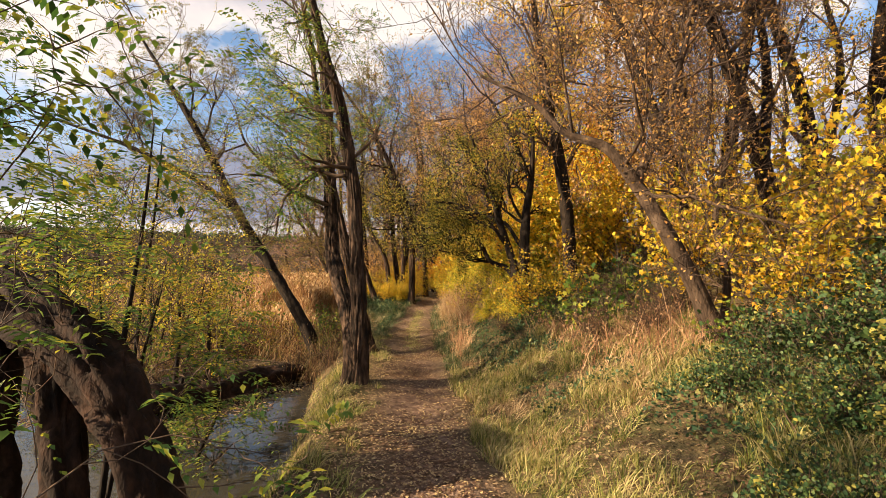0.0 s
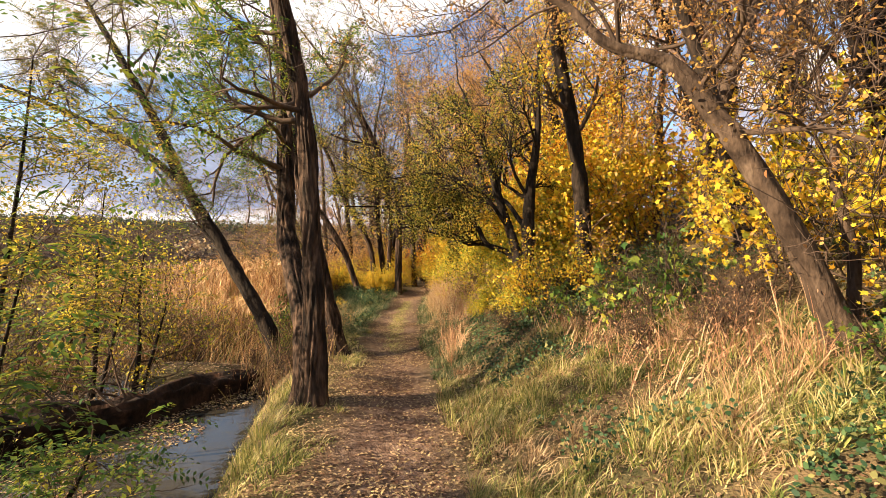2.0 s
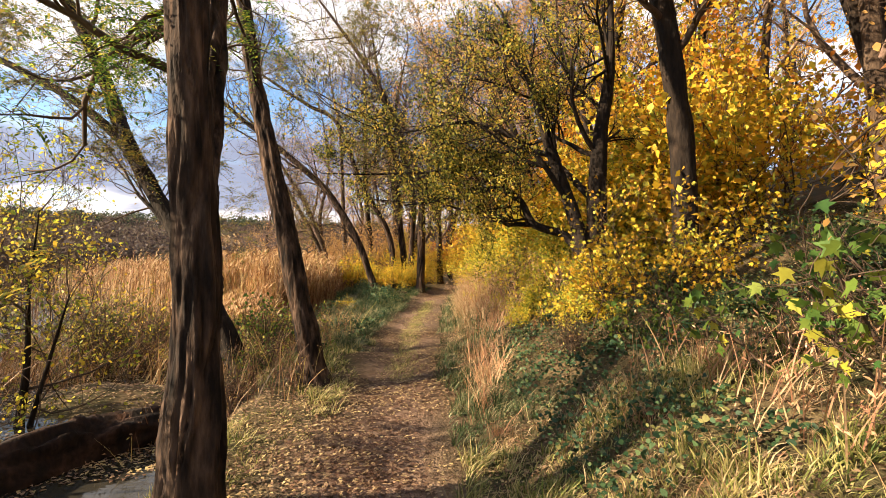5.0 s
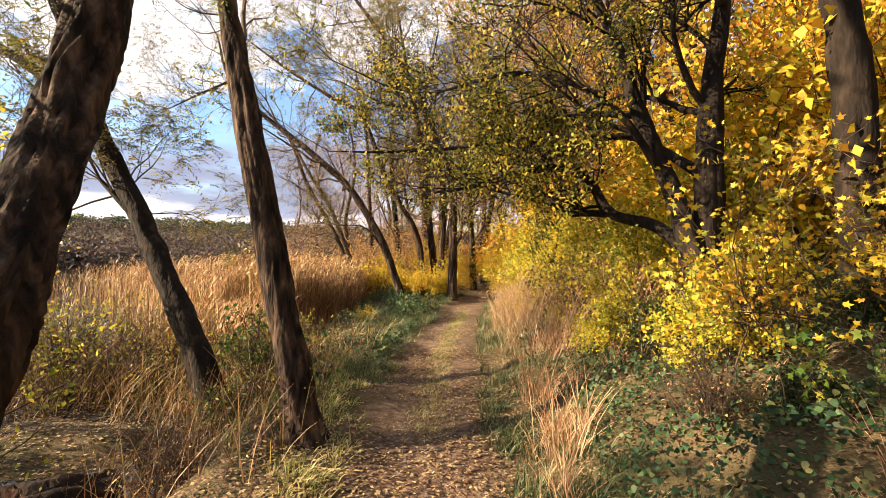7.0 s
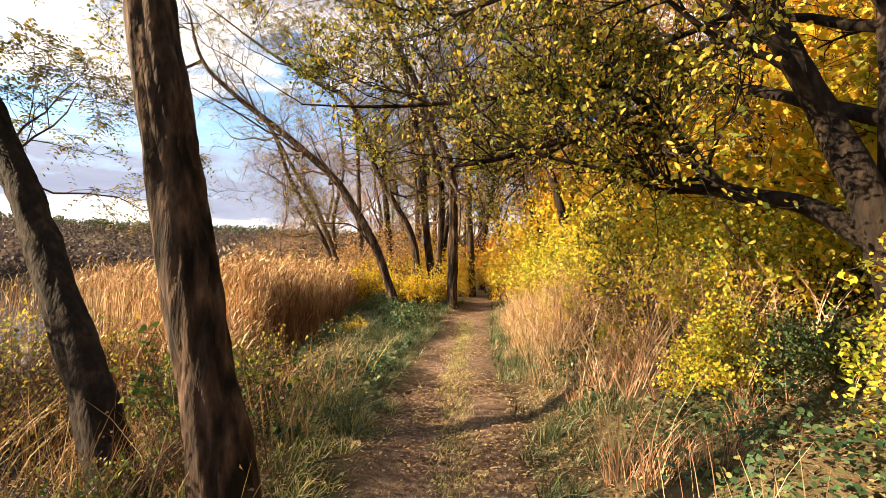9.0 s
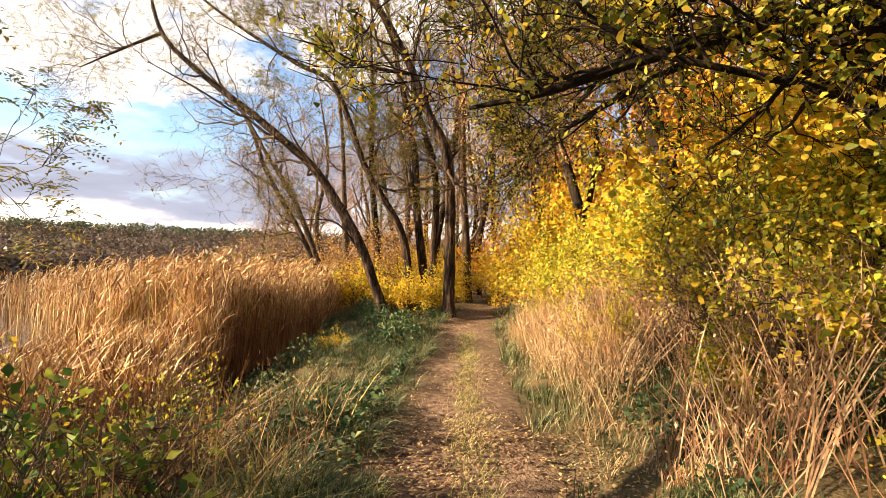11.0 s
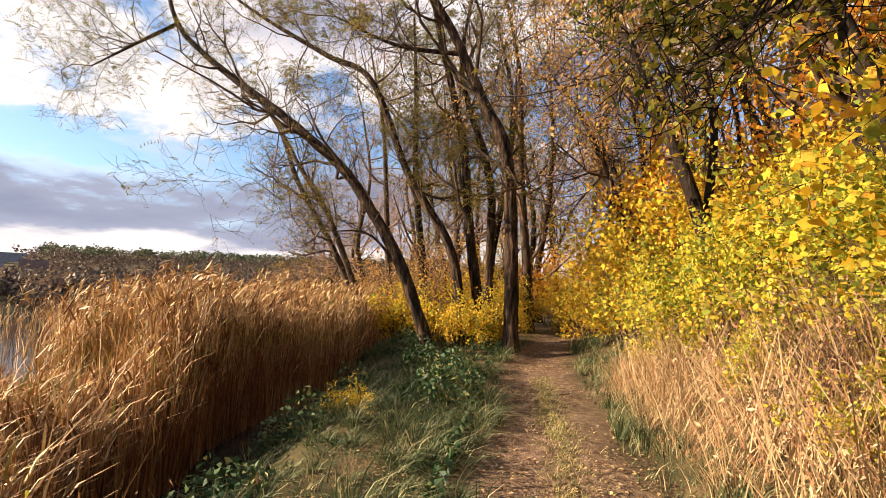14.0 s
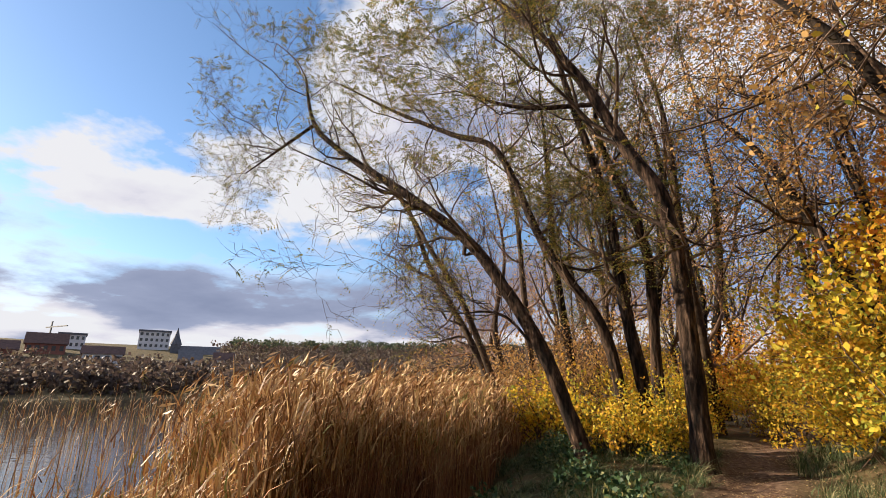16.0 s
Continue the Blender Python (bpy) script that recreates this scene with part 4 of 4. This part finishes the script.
spots = [[], [], [], [], []]
fr = np.random.default_rng(71)
# trees at y below 0 stay unseen, added for shade and closure
for i in range(900):
    y = fr.uniform(-14, 62)
    d = fr.uniform(4.6 if y < 14 else 3.7, 26)
    x = float(path_x(y)) + d
    k = int(fr.choice(5, p=[0.3, 0.22, 0.16, 0.16, 0.16]))
    if all(math.hypot(x - a, y - b) > 3.2 + 0.08 * abs(y - 12) for group in spots for a, b, _ in group):
        if (d < 12 or (y > 20 and d < 17)) and not (y < 0 and d > 12):
            spots[k].append((x, y, fr.uniform(0.8, 1.25)))
for x, y, k in ((4.4, 17.2, 0), (5.2, 20.2, 2), (4.6, 24.6, 1), (3.4, 30, 2), (6.2, 27, 1), (2.4, 33, 1), (5.8, 15.4, 0), (5.8, 9.4, 1), (7.0, 7.2, 1), (8.0, 4.8, 1), (6.2, 12.0, 1), (7.6, 9.8, 1), (6.4, 3.2, 1), (-4.6, 28.6, 1), (-2.2, 29.4, 1), (-6.4, 31, 3), (-0.6, 31.6, 1), (-8.6, 33.6, 4), (-3.2, 35.2, 2), (-5.4, 37.5, 1), (-1.0, 27.8, 3), (-3.5, 32, 4), (-7, 36, 4), (-1.5, 34.5, 0), (-11, 40, 4), (-5.5, 43, 1), (0.5, 38, 2), (-15, 46, 4), (-1.5, 46, 0), (-9, 50, 1), (3.6, 42, 0), (-20, 52, 4)):
    spots[k].append((x, y, 1.15))
kinds = [wood_tree("woodland_tree", "woodland tree with yellow autumn leaves on the slope", 72, 9.0, L_YELLOW, 0.09, 9, M_TWIG),
         wood_tree("woodland_tree", "woodland tree with olive and yellow leaves on the slope", 73, 10.0, L_OLIVE, 0.085, 8, M_TWIG),
         wood_tree("woodland_tree", "woodland tree with orange-brown leaves on the slope", 74, 8.5, L_ORANGE, 0.085, 8, M_TWIG),
         wood_tree("woodland_tree", "pale-barked woodland tree nearly bare of leaves", 75, 10.5, L_RUST, 0.07, 5, M_TWIG_PALE, 0.8, M_BARK_GREY),
         wood_tree("woodland_tree", "bare reddish-grey tree with fine twigs and few leaves", 76, 9.5, L_RUST, 0.06, 5, M_TWIG_PALE, 0.6, M_BARK_GREY)]
for ob, places in zip(kinds, spots):
    scatter(ob, places, fr, 0.1)


# ---- reeds, grass, leaf litter ----
def stuff(name, label, category, v, f, mat):
    return tagged(new(name, mesh_np(name, v, f, mat)), label, category, kind="stuff")


sr = np.random.default_rng(81)
# reed bed: dense ahead, low and open towards the lake
n = 60000
rx, ry = sr.uniform(-26, -2.6, n), sr.uniform(13.6, 44, n)
edge = np.interp(ry, [12, 14, 17.7, 20.5, 23, 26, 44], [-3.9, -4.2, -4.9, -4.8, -4.6, -5.4, -9.0]) + 0.6 * value_noise(ry * 0.9, rx * 0.0, 5)
side = np.degrees(np.arctan2(-rx - 1.5, ry - 13.8))
open_water = np.clip((side - 47) / 5, 0, 1)
out = np.hypot(rx + 1.5, ry - 13.8)
thick = (1 - open_water) * np.clip(1.25 - (-rx - 9) / 16, 0.3, 1) + open_water * np.where(out < 6.5, 0.4, 0.03)
keep = (rx < edge) & (sr.random(n) < thick) & (rx > -14 - 1.2 * (ry - 14))
rx, ry, open_water, out = rx[keep], ry[keep], open_water[keep], out[keep]
n = 13000
ey = sr.uniform(14.2, 24.5, n)
ex = np.interp(ey, [12, 14, 17.7, 20.5, 23, 26], [-4.0, -4.3, -5.0, -4.9, -4.7, -5.5]) + 0.6 * value_noise(ey * 0.9, ey * 0.0, 5) - sr.uniform(0, 2.0, n)
rx, ry = np.concatenate([rx, ex]), np.concatenate([ry, ey])
open_water, out = np.concatenate([open_water, np.clip((np.degrees(np.arctan2(-ex - 1.5, ey - 13.8)) - 47) / 5, 0, 1)]), np.concatenate([out, np.hypot(ex + 1.5, ey - 13.8)])
h = sr.uniform(1.0, 2.1, len(rx)) * (0.92 + 0.14 * value_noise(rx * 0.7, ry * 0.7, 6)) * (1 - 0.52 * open_water * (out < 6.5))
wide = 0.0006 * np.maximum(ry - 12, 0)
stalks = blades(rx, ry, np.full(len(rx), WATER - 0.05), h, 0.17 * sr.uniform(0.2, 2.4, len(rx)), 0.013 + wide, sr, 0.25, (0.05, 0.02), True)
pick = sr.integers(0, len(rx), 70000)
off = sr.normal(0, 0.12, (2, len(pick)))
leaves = blades(rx[pick] + off[0], ry[pick] + off[1], WATER + h[pick] * sr.uniform(0.5, 0.95, len(pick)), sr.uniform(0.16, 0.42, len(pick)), 0.9, 0.018 + wide[pick], sr, 0.75, (0.12, 0.02), True)
stuff("reeds", "dense bed of dry golden reeds in the shallows", "reeds", *joined([stalks, leaves]), L_REED)
# broken reddish stalks along the reed bed's foot
n = 30000
ry = sr.uniform(13.8, 25, n)
rx = np.interp(ry, [12, 14, 17.7, 20.5, 23, 26], [-3.8, -4.1, -4.8, -4.7, -4.5, -5.3]) + 0.5 * value_noise(ry * 0.9, ry * 0, 5) - np.abs(sr.normal(0, 0.9, n))
stuff("broken_reeds", "broken reddish reed stalks along the bed's foot", "reeds", *blades(rx, ry, np.full(n, WATER - 0.05), sr.uniform(0.4, 1.35, n) * np.interp(ry, [14, 17, 19], [0.65, 0.75, 1.0]), 0.3, 0.015, sr, 0.3, (0.05, -0.03), True), L_RUSSET)
# tall single reed stalks with feathery tops
n = 2600
ry = sr.uniform(14.2, 27, n)
rx = np.interp(ry, [12, 14, 17.7, 20.5, 23, 26], [-4.2, -4.5, -5.2, -5.1, -4.9, -5.7]) - np.abs(sr.normal(0, 4.0, n))
ok = np.degrees(np.arctan2(-rx - 1.5, ry - 13.8)) < 50 + sr.normal(0, 4, n)
rx, ry = rx[ok], ry[ok]
n = len(rx)
v1 = blades(rx, ry, np.full(n, WATER), sr.uniform(1.5, 2.3, n), 0.25, 0.012, sr, 0.25, (0.15, 0.05))
tops = v1[0].reshape(-1, 8, 3)[:, 6]
plume = np.repeat(tops, 5, 0) + sr.normal(0, 0.02, (n * 5, 3)) - np.tile(np.arange(5) * 0.035, n)[:, None] * np.array([0.3, 0.1, 1.0])
v2 = leaf_quads(plume, np.array([[0.5, 0.2, 0.6]]) + sr.normal(0, 0.35, (n * 5, 3)), sr.uniform(0.09, 0.18, n * 5), np.full(n * 5, 0.028), sr)
stuff("reed_plumes", "tall reed stalks with pale feathery plumes", "reeds", *joined([v1, v2]), L_REED)


def verge(n, ylo, yhi, dlo, dhi, height, mat, name, label, lean=0.8, width=0.008, clump=0.0, wind=(0.2, 0.05), seed=1, bend=0.7, per=16):
    """Tufts of grass between two distances from the path's middle."""
    tufts = max(n // per, 1)
    ty, td = sr.uniform(ylo, yhi, tufts), sr.uniform(dlo, dhi, tufts)
    size = sr.uniform(0.5, 1.5, tufts)
    own = sr.integers(0, tufts, n)
    turn = sr.uniform(0, 2 * np.pi, n)
    out = np.abs(sr.normal(0, 0.035 + 0.09 * height, n)) * size[own]
    y, d = ty[own] + np.sin(turn) * out, td[own] + np.cos(turn) * out
    x = path_x(y) + d
    keep = np.abs(d) > 0.55 + 0.22 * value_noise(x * 1.5, y * 1.5, 7)
    if clump:
        keep &= value_noise(x * 1.1, y * 1.1, seed) + 0.5 * value_noise(x * 2.7, y * 2.7, seed + 1) > clump
    keep &= ground_z(x, y) > WATER + 0.02
    x, y, turn = x[keep], y[keep], turn[keep]
    tuft = size[own][keep] * np.clip(0.75 + 0.8 * value_noise(x * 2.4, y * 2.4, 8) + 0.5 * value_noise(x * 6.1, y * 6.1, 9), 0.22, 1.8)
    hh = height * sr.uniform(0.5, 1.2, len(x)) * tuft
    stuff(name, label, "grass", *blades(x, y, ground_z(x, y) - 0.01, hh, lean, width, sr, bend, wind, height < 0.3, turn), mat)


verge(9000, 8.2, 13, 0.5, 1.5, 0.15, L_LUSH, "grass", "short dark grass at the path's edge", seed=36, lean=1.2, clump=-0.1)
verge(50000, 1.0, 8.4, 0.5, 3.4, 0.16, L_GRASS, "grass", "pale green and straw grass on the slope beside the path", seed=21, lean=1.1, clump=-0.25)
verge(15000, 4.2, 8.6, 0.6, 3.4, 0.14, L_STRAW, "dry_grass", "short dry straw lying over the slope", seed=35, lean=1.5, clump=-0.1)
verge(30000, 0.8, 13, -2.6, -0.5, 0.14, L_GRASS, "grass", "short green grass on the waterside bank", seed=22, lean=1.1, clump=-0.4)
verge(52000, 12, 24, -4.6, -0.5, 0.24, L_LUSH, "grass", "lush shaded grass on the bank before the reeds", seed=23, lean=1.4, bend=0.9, wind=(0.1, -0.1), per=30, width=0.009)
verge(22000, 12, 26, 0.5, 3.0, 0.2, L_LUSH, "grass", "grass along the foot of the yellow bushes", seed=24)
verge(3500, 4.6, 8.4, 1.0, 3.2, 0.24, L_STRAW, "dry_grass", "tufts of long dry straw on the slope", clump=0.25, seed=25, lean=1.0, width=0.005)
verge(3500, 8.6, 11.5, 0.9, 2.2, 0.36, L_RED, "dry_grass", "clumps of reddish dead grass in the weeds", clump=0.25, seed=37, lean=1.1, width=0.006, bend=0.4)
verge(6000, 4.9, 8.5, 1.7, 3.2, 0.36, L_RED, "dry_grass", "tangled reddish dry stalks on the slope", clump=0.35, seed=31, lean=1.0, width=0.005)
verge(15000, 13.0, 20, 0.9, 3.2, 0.4, L_STRAW, "dry_grass", "tall dry straw-coloured grass along the path", clump=-0.15, seed=27, lean=1.3, width=0.0055, bend=0.55)
verge(11000, 11.0, 19, 1.0, 2.8, 0.4, L_RED, "dry_grass", "reddish dead stalks between path and bushes", clump=-0.1, seed=29, lean=1.1, width=0.006, bend=0.4)
# tall stiff dead stalks with withered leaves
for n, ylo, yhi, dlo, dhi, tall, mat, words in ((2200, 12.5, 19, 1.0, 2.6, 0.8, L_STRAW, "tall stiff straw-coloured stalks leaning along the path"), (1500, 12, 18, 1.2, 3.0, 0.9, L_RED, "tall reddish dead stalks before the bushes"),
                                                (360, 4.9, 8.5, 1.9, 3.4, 0.45, L_RED, "loose reddish dead stalks on the slope"), (900, 9.0, 14.0, -3.2, -0.9, 0.6, L_WITHERED, "brown withered stalks on the waterside bank")):
    y = sr.uniform(ylo, yhi, n)
    x = path_x(y) + sr.uniform(dlo, dhi, n)
    ok = value_noise(x * 1.4, y * 1.4, int(n)) > -0.25
    x, y = x[ok], y[ok]
    g = ground_z(x, y)
    tall_v = blades(x, y, g - 0.02, tall * sr.uniform(0.5, 1.25, len(x)), 1.3, 0.009, sr, 0.25, (0.1, -0.1))
    ends = tall_v[0].reshape(-1, 8, 3)[:, 2:7].reshape(-1, 3)
    ends = ends[sr.random(len(ends)) < 0.8] + sr.normal(0, 0.02, (1, 3))
    tags = leaf_quads(ends, sr.normal(0, 1, ends.shape) + np.array([0, 0, -0.5]), sr.uniform(0.025, 0.06, len(ends)), sr.uniform(0.008, 0.018, len(ends)), sr)
    stuff("dead_stalks", words, "weeds", *joined([tall_v, tags]), mat)
# thin grass strip along the middle of the path
n = 5000
y = sr.uniform(10.5, 20, n)
x = path_x(y) + 0.05 + sr.normal(0, 0.11, n)
stuff("grass", "thin strip of grass between the path's two ruts", "grass", *blades(x, y, ground_z(x, y) - 0.01, sr.uniform(0.03, 0.09, n), 1.2, 0.006, sr, 0.7, (0.1, 0), True), L_GRASS)
# brown stalks at the pond edge
n = 5200
x, y = sr.uniform(-9, -2.5, n), sr.uniform(9.5, 14.5, n)
ok = (ground_z(x, y) < -0.25) & (value_noise(x * 1.2, y * 1.2, 33) > -0.2) & ~((x > -5.6) & (y < 11.6) & (x < -3.2))
x, y = x[ok], y[ok]
stuff("sedge", "brown and green sedge at the pond's edge", "grass", *blades(x, y, np.maximum(ground_z(x, y), WATER - 0.05), sr.uniform(0.35, 1.1, len(x)), 0.8, 0.008, sr, 0.6), L_REED)

# ground cover of round dark leaves
n = 52000
y = sr.uniform(1.0, 17, n)
d = sr.uniform(1.2, 5.5, n)
x = path_x(y) + d
ok = value_noise(x * 0.9 + 3, y * 0.9, 41) + 0.5 * value_noise(x * 2.3, y * 2.3, 42) + np.where((y < 4.5) & (d > 2.0), 0.45, 0) + np.where((y > 7) & (y < 12) & (d < 4), 0.4, 0) - np.where((y > 3.6) & (y < 7) & (d < 3), 0.35, 0) > 0.15
x, y = x[ok], y[ok]
c = np.stack([x, y, ground_z(x, y) + sr.uniform(0.02, 0.12, len(x)) + 0.3 * np.clip(value_noise(x * 3.1, y * 3.1, 46), 0, 1) * sr.uniform(0, 1, len(x))], 1)
stuff("ground_cover", "dark green ground cover with ivy-like leaves on the slope", "ground cover", *leaf_ovals(c, sr.normal(0, 1, c.shape) * np.array([1, 1, 0.5]), sr.uniform(0.022, 0.048, len(c)), sr.uniform(0.018, 0.038, len(c)), sr, 0.5), L_IVY)

n = 20000
y = sr.uniform(11.5, 23.5, n)
x = path_x(y) - sr.uniform(0.75, 3.0, n)
lift = np.interp(y, [12, 17], [0.3, 0.6]) * np.clip(value_noise(x * 1.4, y * 1.4, 45) + 0.1, 0, 1)
ok = lift > 0.05
c = np.stack([x, y, ground_z(x, y) + lift * sr.uniform(0.2, 1.0, n)], 1)[ok]
stuff("nettles", "low leafy green nettles on the bank by the trees", "weeds", *leaf_quads(c, sr.normal(0, 1, c.shape), sr.uniform(0.04, 0.09, len(c)), sr.uniform(0.025, 0.05, len(c)), sr, 0.5), L_IVY)

# fallen leaves on the path and banks
n = 90000
y = np.concatenate([sr.uniform(0.8, 14, n // 2), sr.uniform(0.8, 26, n // 2)])
d = sr.normal(0, 1.1, n)
x = path_x(y) + d
ok = sr.random(n) < 0.45 + 0.7 * value_noise(x * 1.7, y * 1.0, 51)
x, y = x[ok], y[ok]
n2 = 34000
x2, y2 = sr.uniform(1.0, 6.0, n2), sr.uniform(2, 16, n2)
x, y = np.concatenate([x, x2]), np.concatenate([y, y2])
c = np.stack([x, y, ground_z(x, y) + sr.uniform(0.004, 0.022, len(x))], 1)
stuff("fallen_leaves", "brown and yellow fallen leaves strewn over the path", "leaf litter", *leaf_quads(c, sr.normal(0, 1, c.shape) * np.array([1, 1, 0.15]), sr.uniform(0.02, 0.048, len(c)), sr.uniform(0.013, 0.03, len(c)), sr, 0.85), L_LITTER)
# leaves and duckweed floating on the pond
n = 30000
x, y = sr.uniform(-8, -1.8, n), sr.uniform(1, 13.5, n)
ok = (ground_z(x, y) < WATER + 0.3) & (value_noise(x * 1.3, y * 1.3, 55) + (y - 8) * 0.25 > 0.0)
x, y = x[ok], y[ok]
c = np.stack([x, y, np.maximum(WATER, ground_z(x, y)) + 0.008 + 0 * x], 1)
stuff("floating_leaves", "brown leaves floating on the still pond", "leaf litter", *leaf_quads(c, sr.normal(0, 1, c.shape) * np.array([1, 1, 0.05]), sr.uniform(0.03, 0.06, len(c)), sr.uniform(0.02, 0.04, len(c)), sr, 0.95), L_LITTER)


# ---- the far shore ----
def far_place(azimuth, away):
    a = radians(azimuth)
    return -1.5 - math.sin(a) * away, 14 + math.cos(a) * away


def far_wood(name, label, count, az, away, size, mat, seed):
    """Tree crowns over the hill: loose clumps of leaf clusters."""
    r = np.random.default_rng(seed)
    a, q = np.radians(r.uniform(*az, count)), r.uniform(*away, count)
    x, y = -1.5 - np.sin(a) * q, 14 + np.cos(a) * q
    z = ground_z(x, y)
    s = r.uniform(*size, count)
    per = 60
    o = unit(r.normal(0, 1, (count, per, 3))) * r.uniform(0.55, 1.0, (count, per, 1)) * np.array([0.6, 0.6, 0.55])
    c = (np.stack([x, y, z + s * 0.45], 1)[:, None, :] + o * s[:, None, None]).reshape(-1, 3)
    stuff(name, label, "wood", *leaf_quads(c, r.normal(0, 1, c.shape), np.repeat(s * 0.2, per) * r.uniform(0.6, 1.3, count * per), np.repeat(s * 0.15, per), r), mat)


far_wood("far_wood", "bare brown and purple woodland on the hill across the lake", 900, (-6, 52), (84, 190), (1.8, 3.6), L_FAR, 91)
far_wood("far_wood", "dark green tree tops along the hill's crest", 420, (8, 50), (165, 225), (2.2, 4.6), L_FAR_GREEN, 92)
far_wood("far_scrub", "dark scrub along the far bank", 520, (40, 100), (77, 104), (2.2, 4.2), L_FAR, 93)
far_wood("far_scrub", "autumn trees between the far houses", 40, (50, 100), (105, 125), (1.8, 3.0), L_FAR, 94)
far_wood("pale_bush", "pale rounded willow on the far bank", 3, (28, 30), (95, 100), (4.0, 5.0), L_STRAW, 95)

M_BRICKRED = material("red_render", [(0.3, (0.20, 0.08, 0.06)), (0.7, (0.30, 0.12, 0.09))], scale=2, grain=0.2)
M_PALE = material("pale_render", [(0.3, (0.62, 0.60, 0.62)), (0.7, (0.74, 0.72, 0.74))], scale=0.6, grain=0.2)
M_SLATE = material("grey_roof", [(0.3, (0.10, 0.10, 0.12)), (0.7, (0.17, 0.17, 0.19))], scale=2, grain=0.3)
M_ROOF_BROWN = material("brown_roof", [(0.3, (0.09, 0.055, 0.05)), (0.7, (0.15, 0.09, 0.08))], scale=2, grain=0.3)
M_GLASS = material("dark_pane", [(0.3, (0.03, 0.035, 0.045)), (0.7, (0.06, 0.065, 0.08))], rough=0.1, gloss=0.5)
M_STEEL = material("grey_steel", [(0.3, (0.2, 0.2, 0.2)), (0.7, (0.3, 0.3, 0.3))], rough=0.5)


def box(w, d, h, z=0.0, x=0.0, y=0.0):
    p = np.array([[i, j, k] for i in (-0.5, 0.5) for j in (-0.5, 0.5) for k in (0, 1)]) * np.array([w, d, h]) + np.array([x, y, z])
    return p, np.array([[0, 1, 3, 2], [4, 6, 7, 5], [0, 4, 5, 1], [2, 3, 7, 6], [0, 2, 6, 4], [1, 5, 7, 3]])


def gable(w, d, z, rise, over=0.4):
    """A pitched roof with its ridge along x, as a closed solid of quads."""
    a, b = w / 2 + over, d / 2 + over
    p = np.array([[-a, -b, z], [a, -b, z], [a, 0, z + rise], [-a, 0, z + rise], [-a, b, z], [a, b, z], [-a, 0, z], [a, 0, z]])
    return p, np.array([[0, 1, 2, 3], [3, 2, 5, 4], [0, 3, 6, 6], [3, 4, 6, 6], [1, 7, 2, 2], [2, 7, 5, 5], [0, 6, 7, 1], [6, 4, 5, 7]])


def solid(name, pieces, mat):
    v, f = joined(pieces)
    m = bpy.data.meshes.new(name)
    m.from_pydata([tuple(map(float, q)) for q in v], [], [tuple(dict.fromkeys(map(int, q))) for q in f])
    m.materials.append(mat)
    m.update()
    return m


def building(name, label, azimuth, away, w, d, h, wall, roof, rise, cols, floors, skyline):
    x, y = far_place(azimuth, away)
    b = root(name, label, "building", (x, y, skyline - h - rise))
    b.rotation_euler.z = radians(azimuth)
    part("wall", solid("wall", [box(w, d, h + 6, -6)], wall), b)
    part("roof", solid("roof", [gable(w, d, h, rise)] if rise else [box(w + 0.5, d + 0.5, 0.5, h)], roof), b)
    pane = solid("window", [box(w / cols * 0.5, 0.12, h / floors * 0.5)], M_GLASS)
    for i in range(cols):
        for j in range(floors):
            o = part("window", pane, b)
            o.location = ((i + 0.5) * w / cols - w / 2, -d / 2 - 0.02, (j + 0.3) * h / floors)
    return b


building("house", "dark red brick house with a pitched roof across the lake", 66.2, 140, 7.0, 6, 4.2, M_BRICKRED, M_ROOF_BROWN, 2.6, 5, 2, 12.1)
building("house", "flat grey block behind the red house", 64.4, 155, 5.5, 6, 5, M_PALE, M_SLATE, 0, 5, 3, 12.9)
building("house", "low house with a wide brown roof", 61.8, 118, 6.5, 5, 1.8, M_PALE, M_ROOF_BROWN, 1.7, 4, 1, 8.4)
building("apartment_block", "pale grey apartment block on the far hill", 57.7, 165, 7.8, 7, 8, M_PALE, M_SLATE, 0, 6, 5, 15.6)
building("house", "long grey-roofed nave of the church", 53.4, 150, 9.5, 5, 3.0, M_PALE, M_SLATE, 2.4, 7, 1, 11.2)
building("house", "grey-gabled house below the church", 54.2, 118, 4.0, 4, 2.2, M_PALE, M_SLATE, 2.0, 3, 1, 7.9)
building("house", "small brown house on the far bank", 51.0, 112, 3.4, 4, 2.2, M_PALE, M_ROOF_BROWN, 1.6, 2, 1, 7.6)
building("house", "dark house half hidden by trees", 69.5, 130, 6, 6, 3.4, M_BRICKRED, M_ROOF_BROWN, 2.0, 4, 1, 9.5)
x, y = far_place(55.7, 150)
tower = root("church_tower", "grey church tower with a slender pointed spire", "church", (x, y, 5.4))
tower.rotation_euler.z = radians(55.7)
part("wall", solid("wall", [box(2.4, 2.4, 9.0, -3)], M_SLATE), tower)
part("spire", solid("spire", [tube([(0, 0, 6), (0, 0, 6.4), (0, 0, 8.2), (0, 0, 10.6)], [1.5, 1.35, 0.65, 0.04], 8)], M_SLATE), tower)
x, y = far_place(66.1, 190)
crane = root("crane", "thin grey building crane on the skyline", "crane", (x, y, 9.0))
part("mast", solid("mast", [box(0.35, 0.35, 10.5)], M_STEEL), crane)
part("jib", solid("jib", [box(12, 0.35, 0.3, 8.6, 3)], M_STEEL), crane)
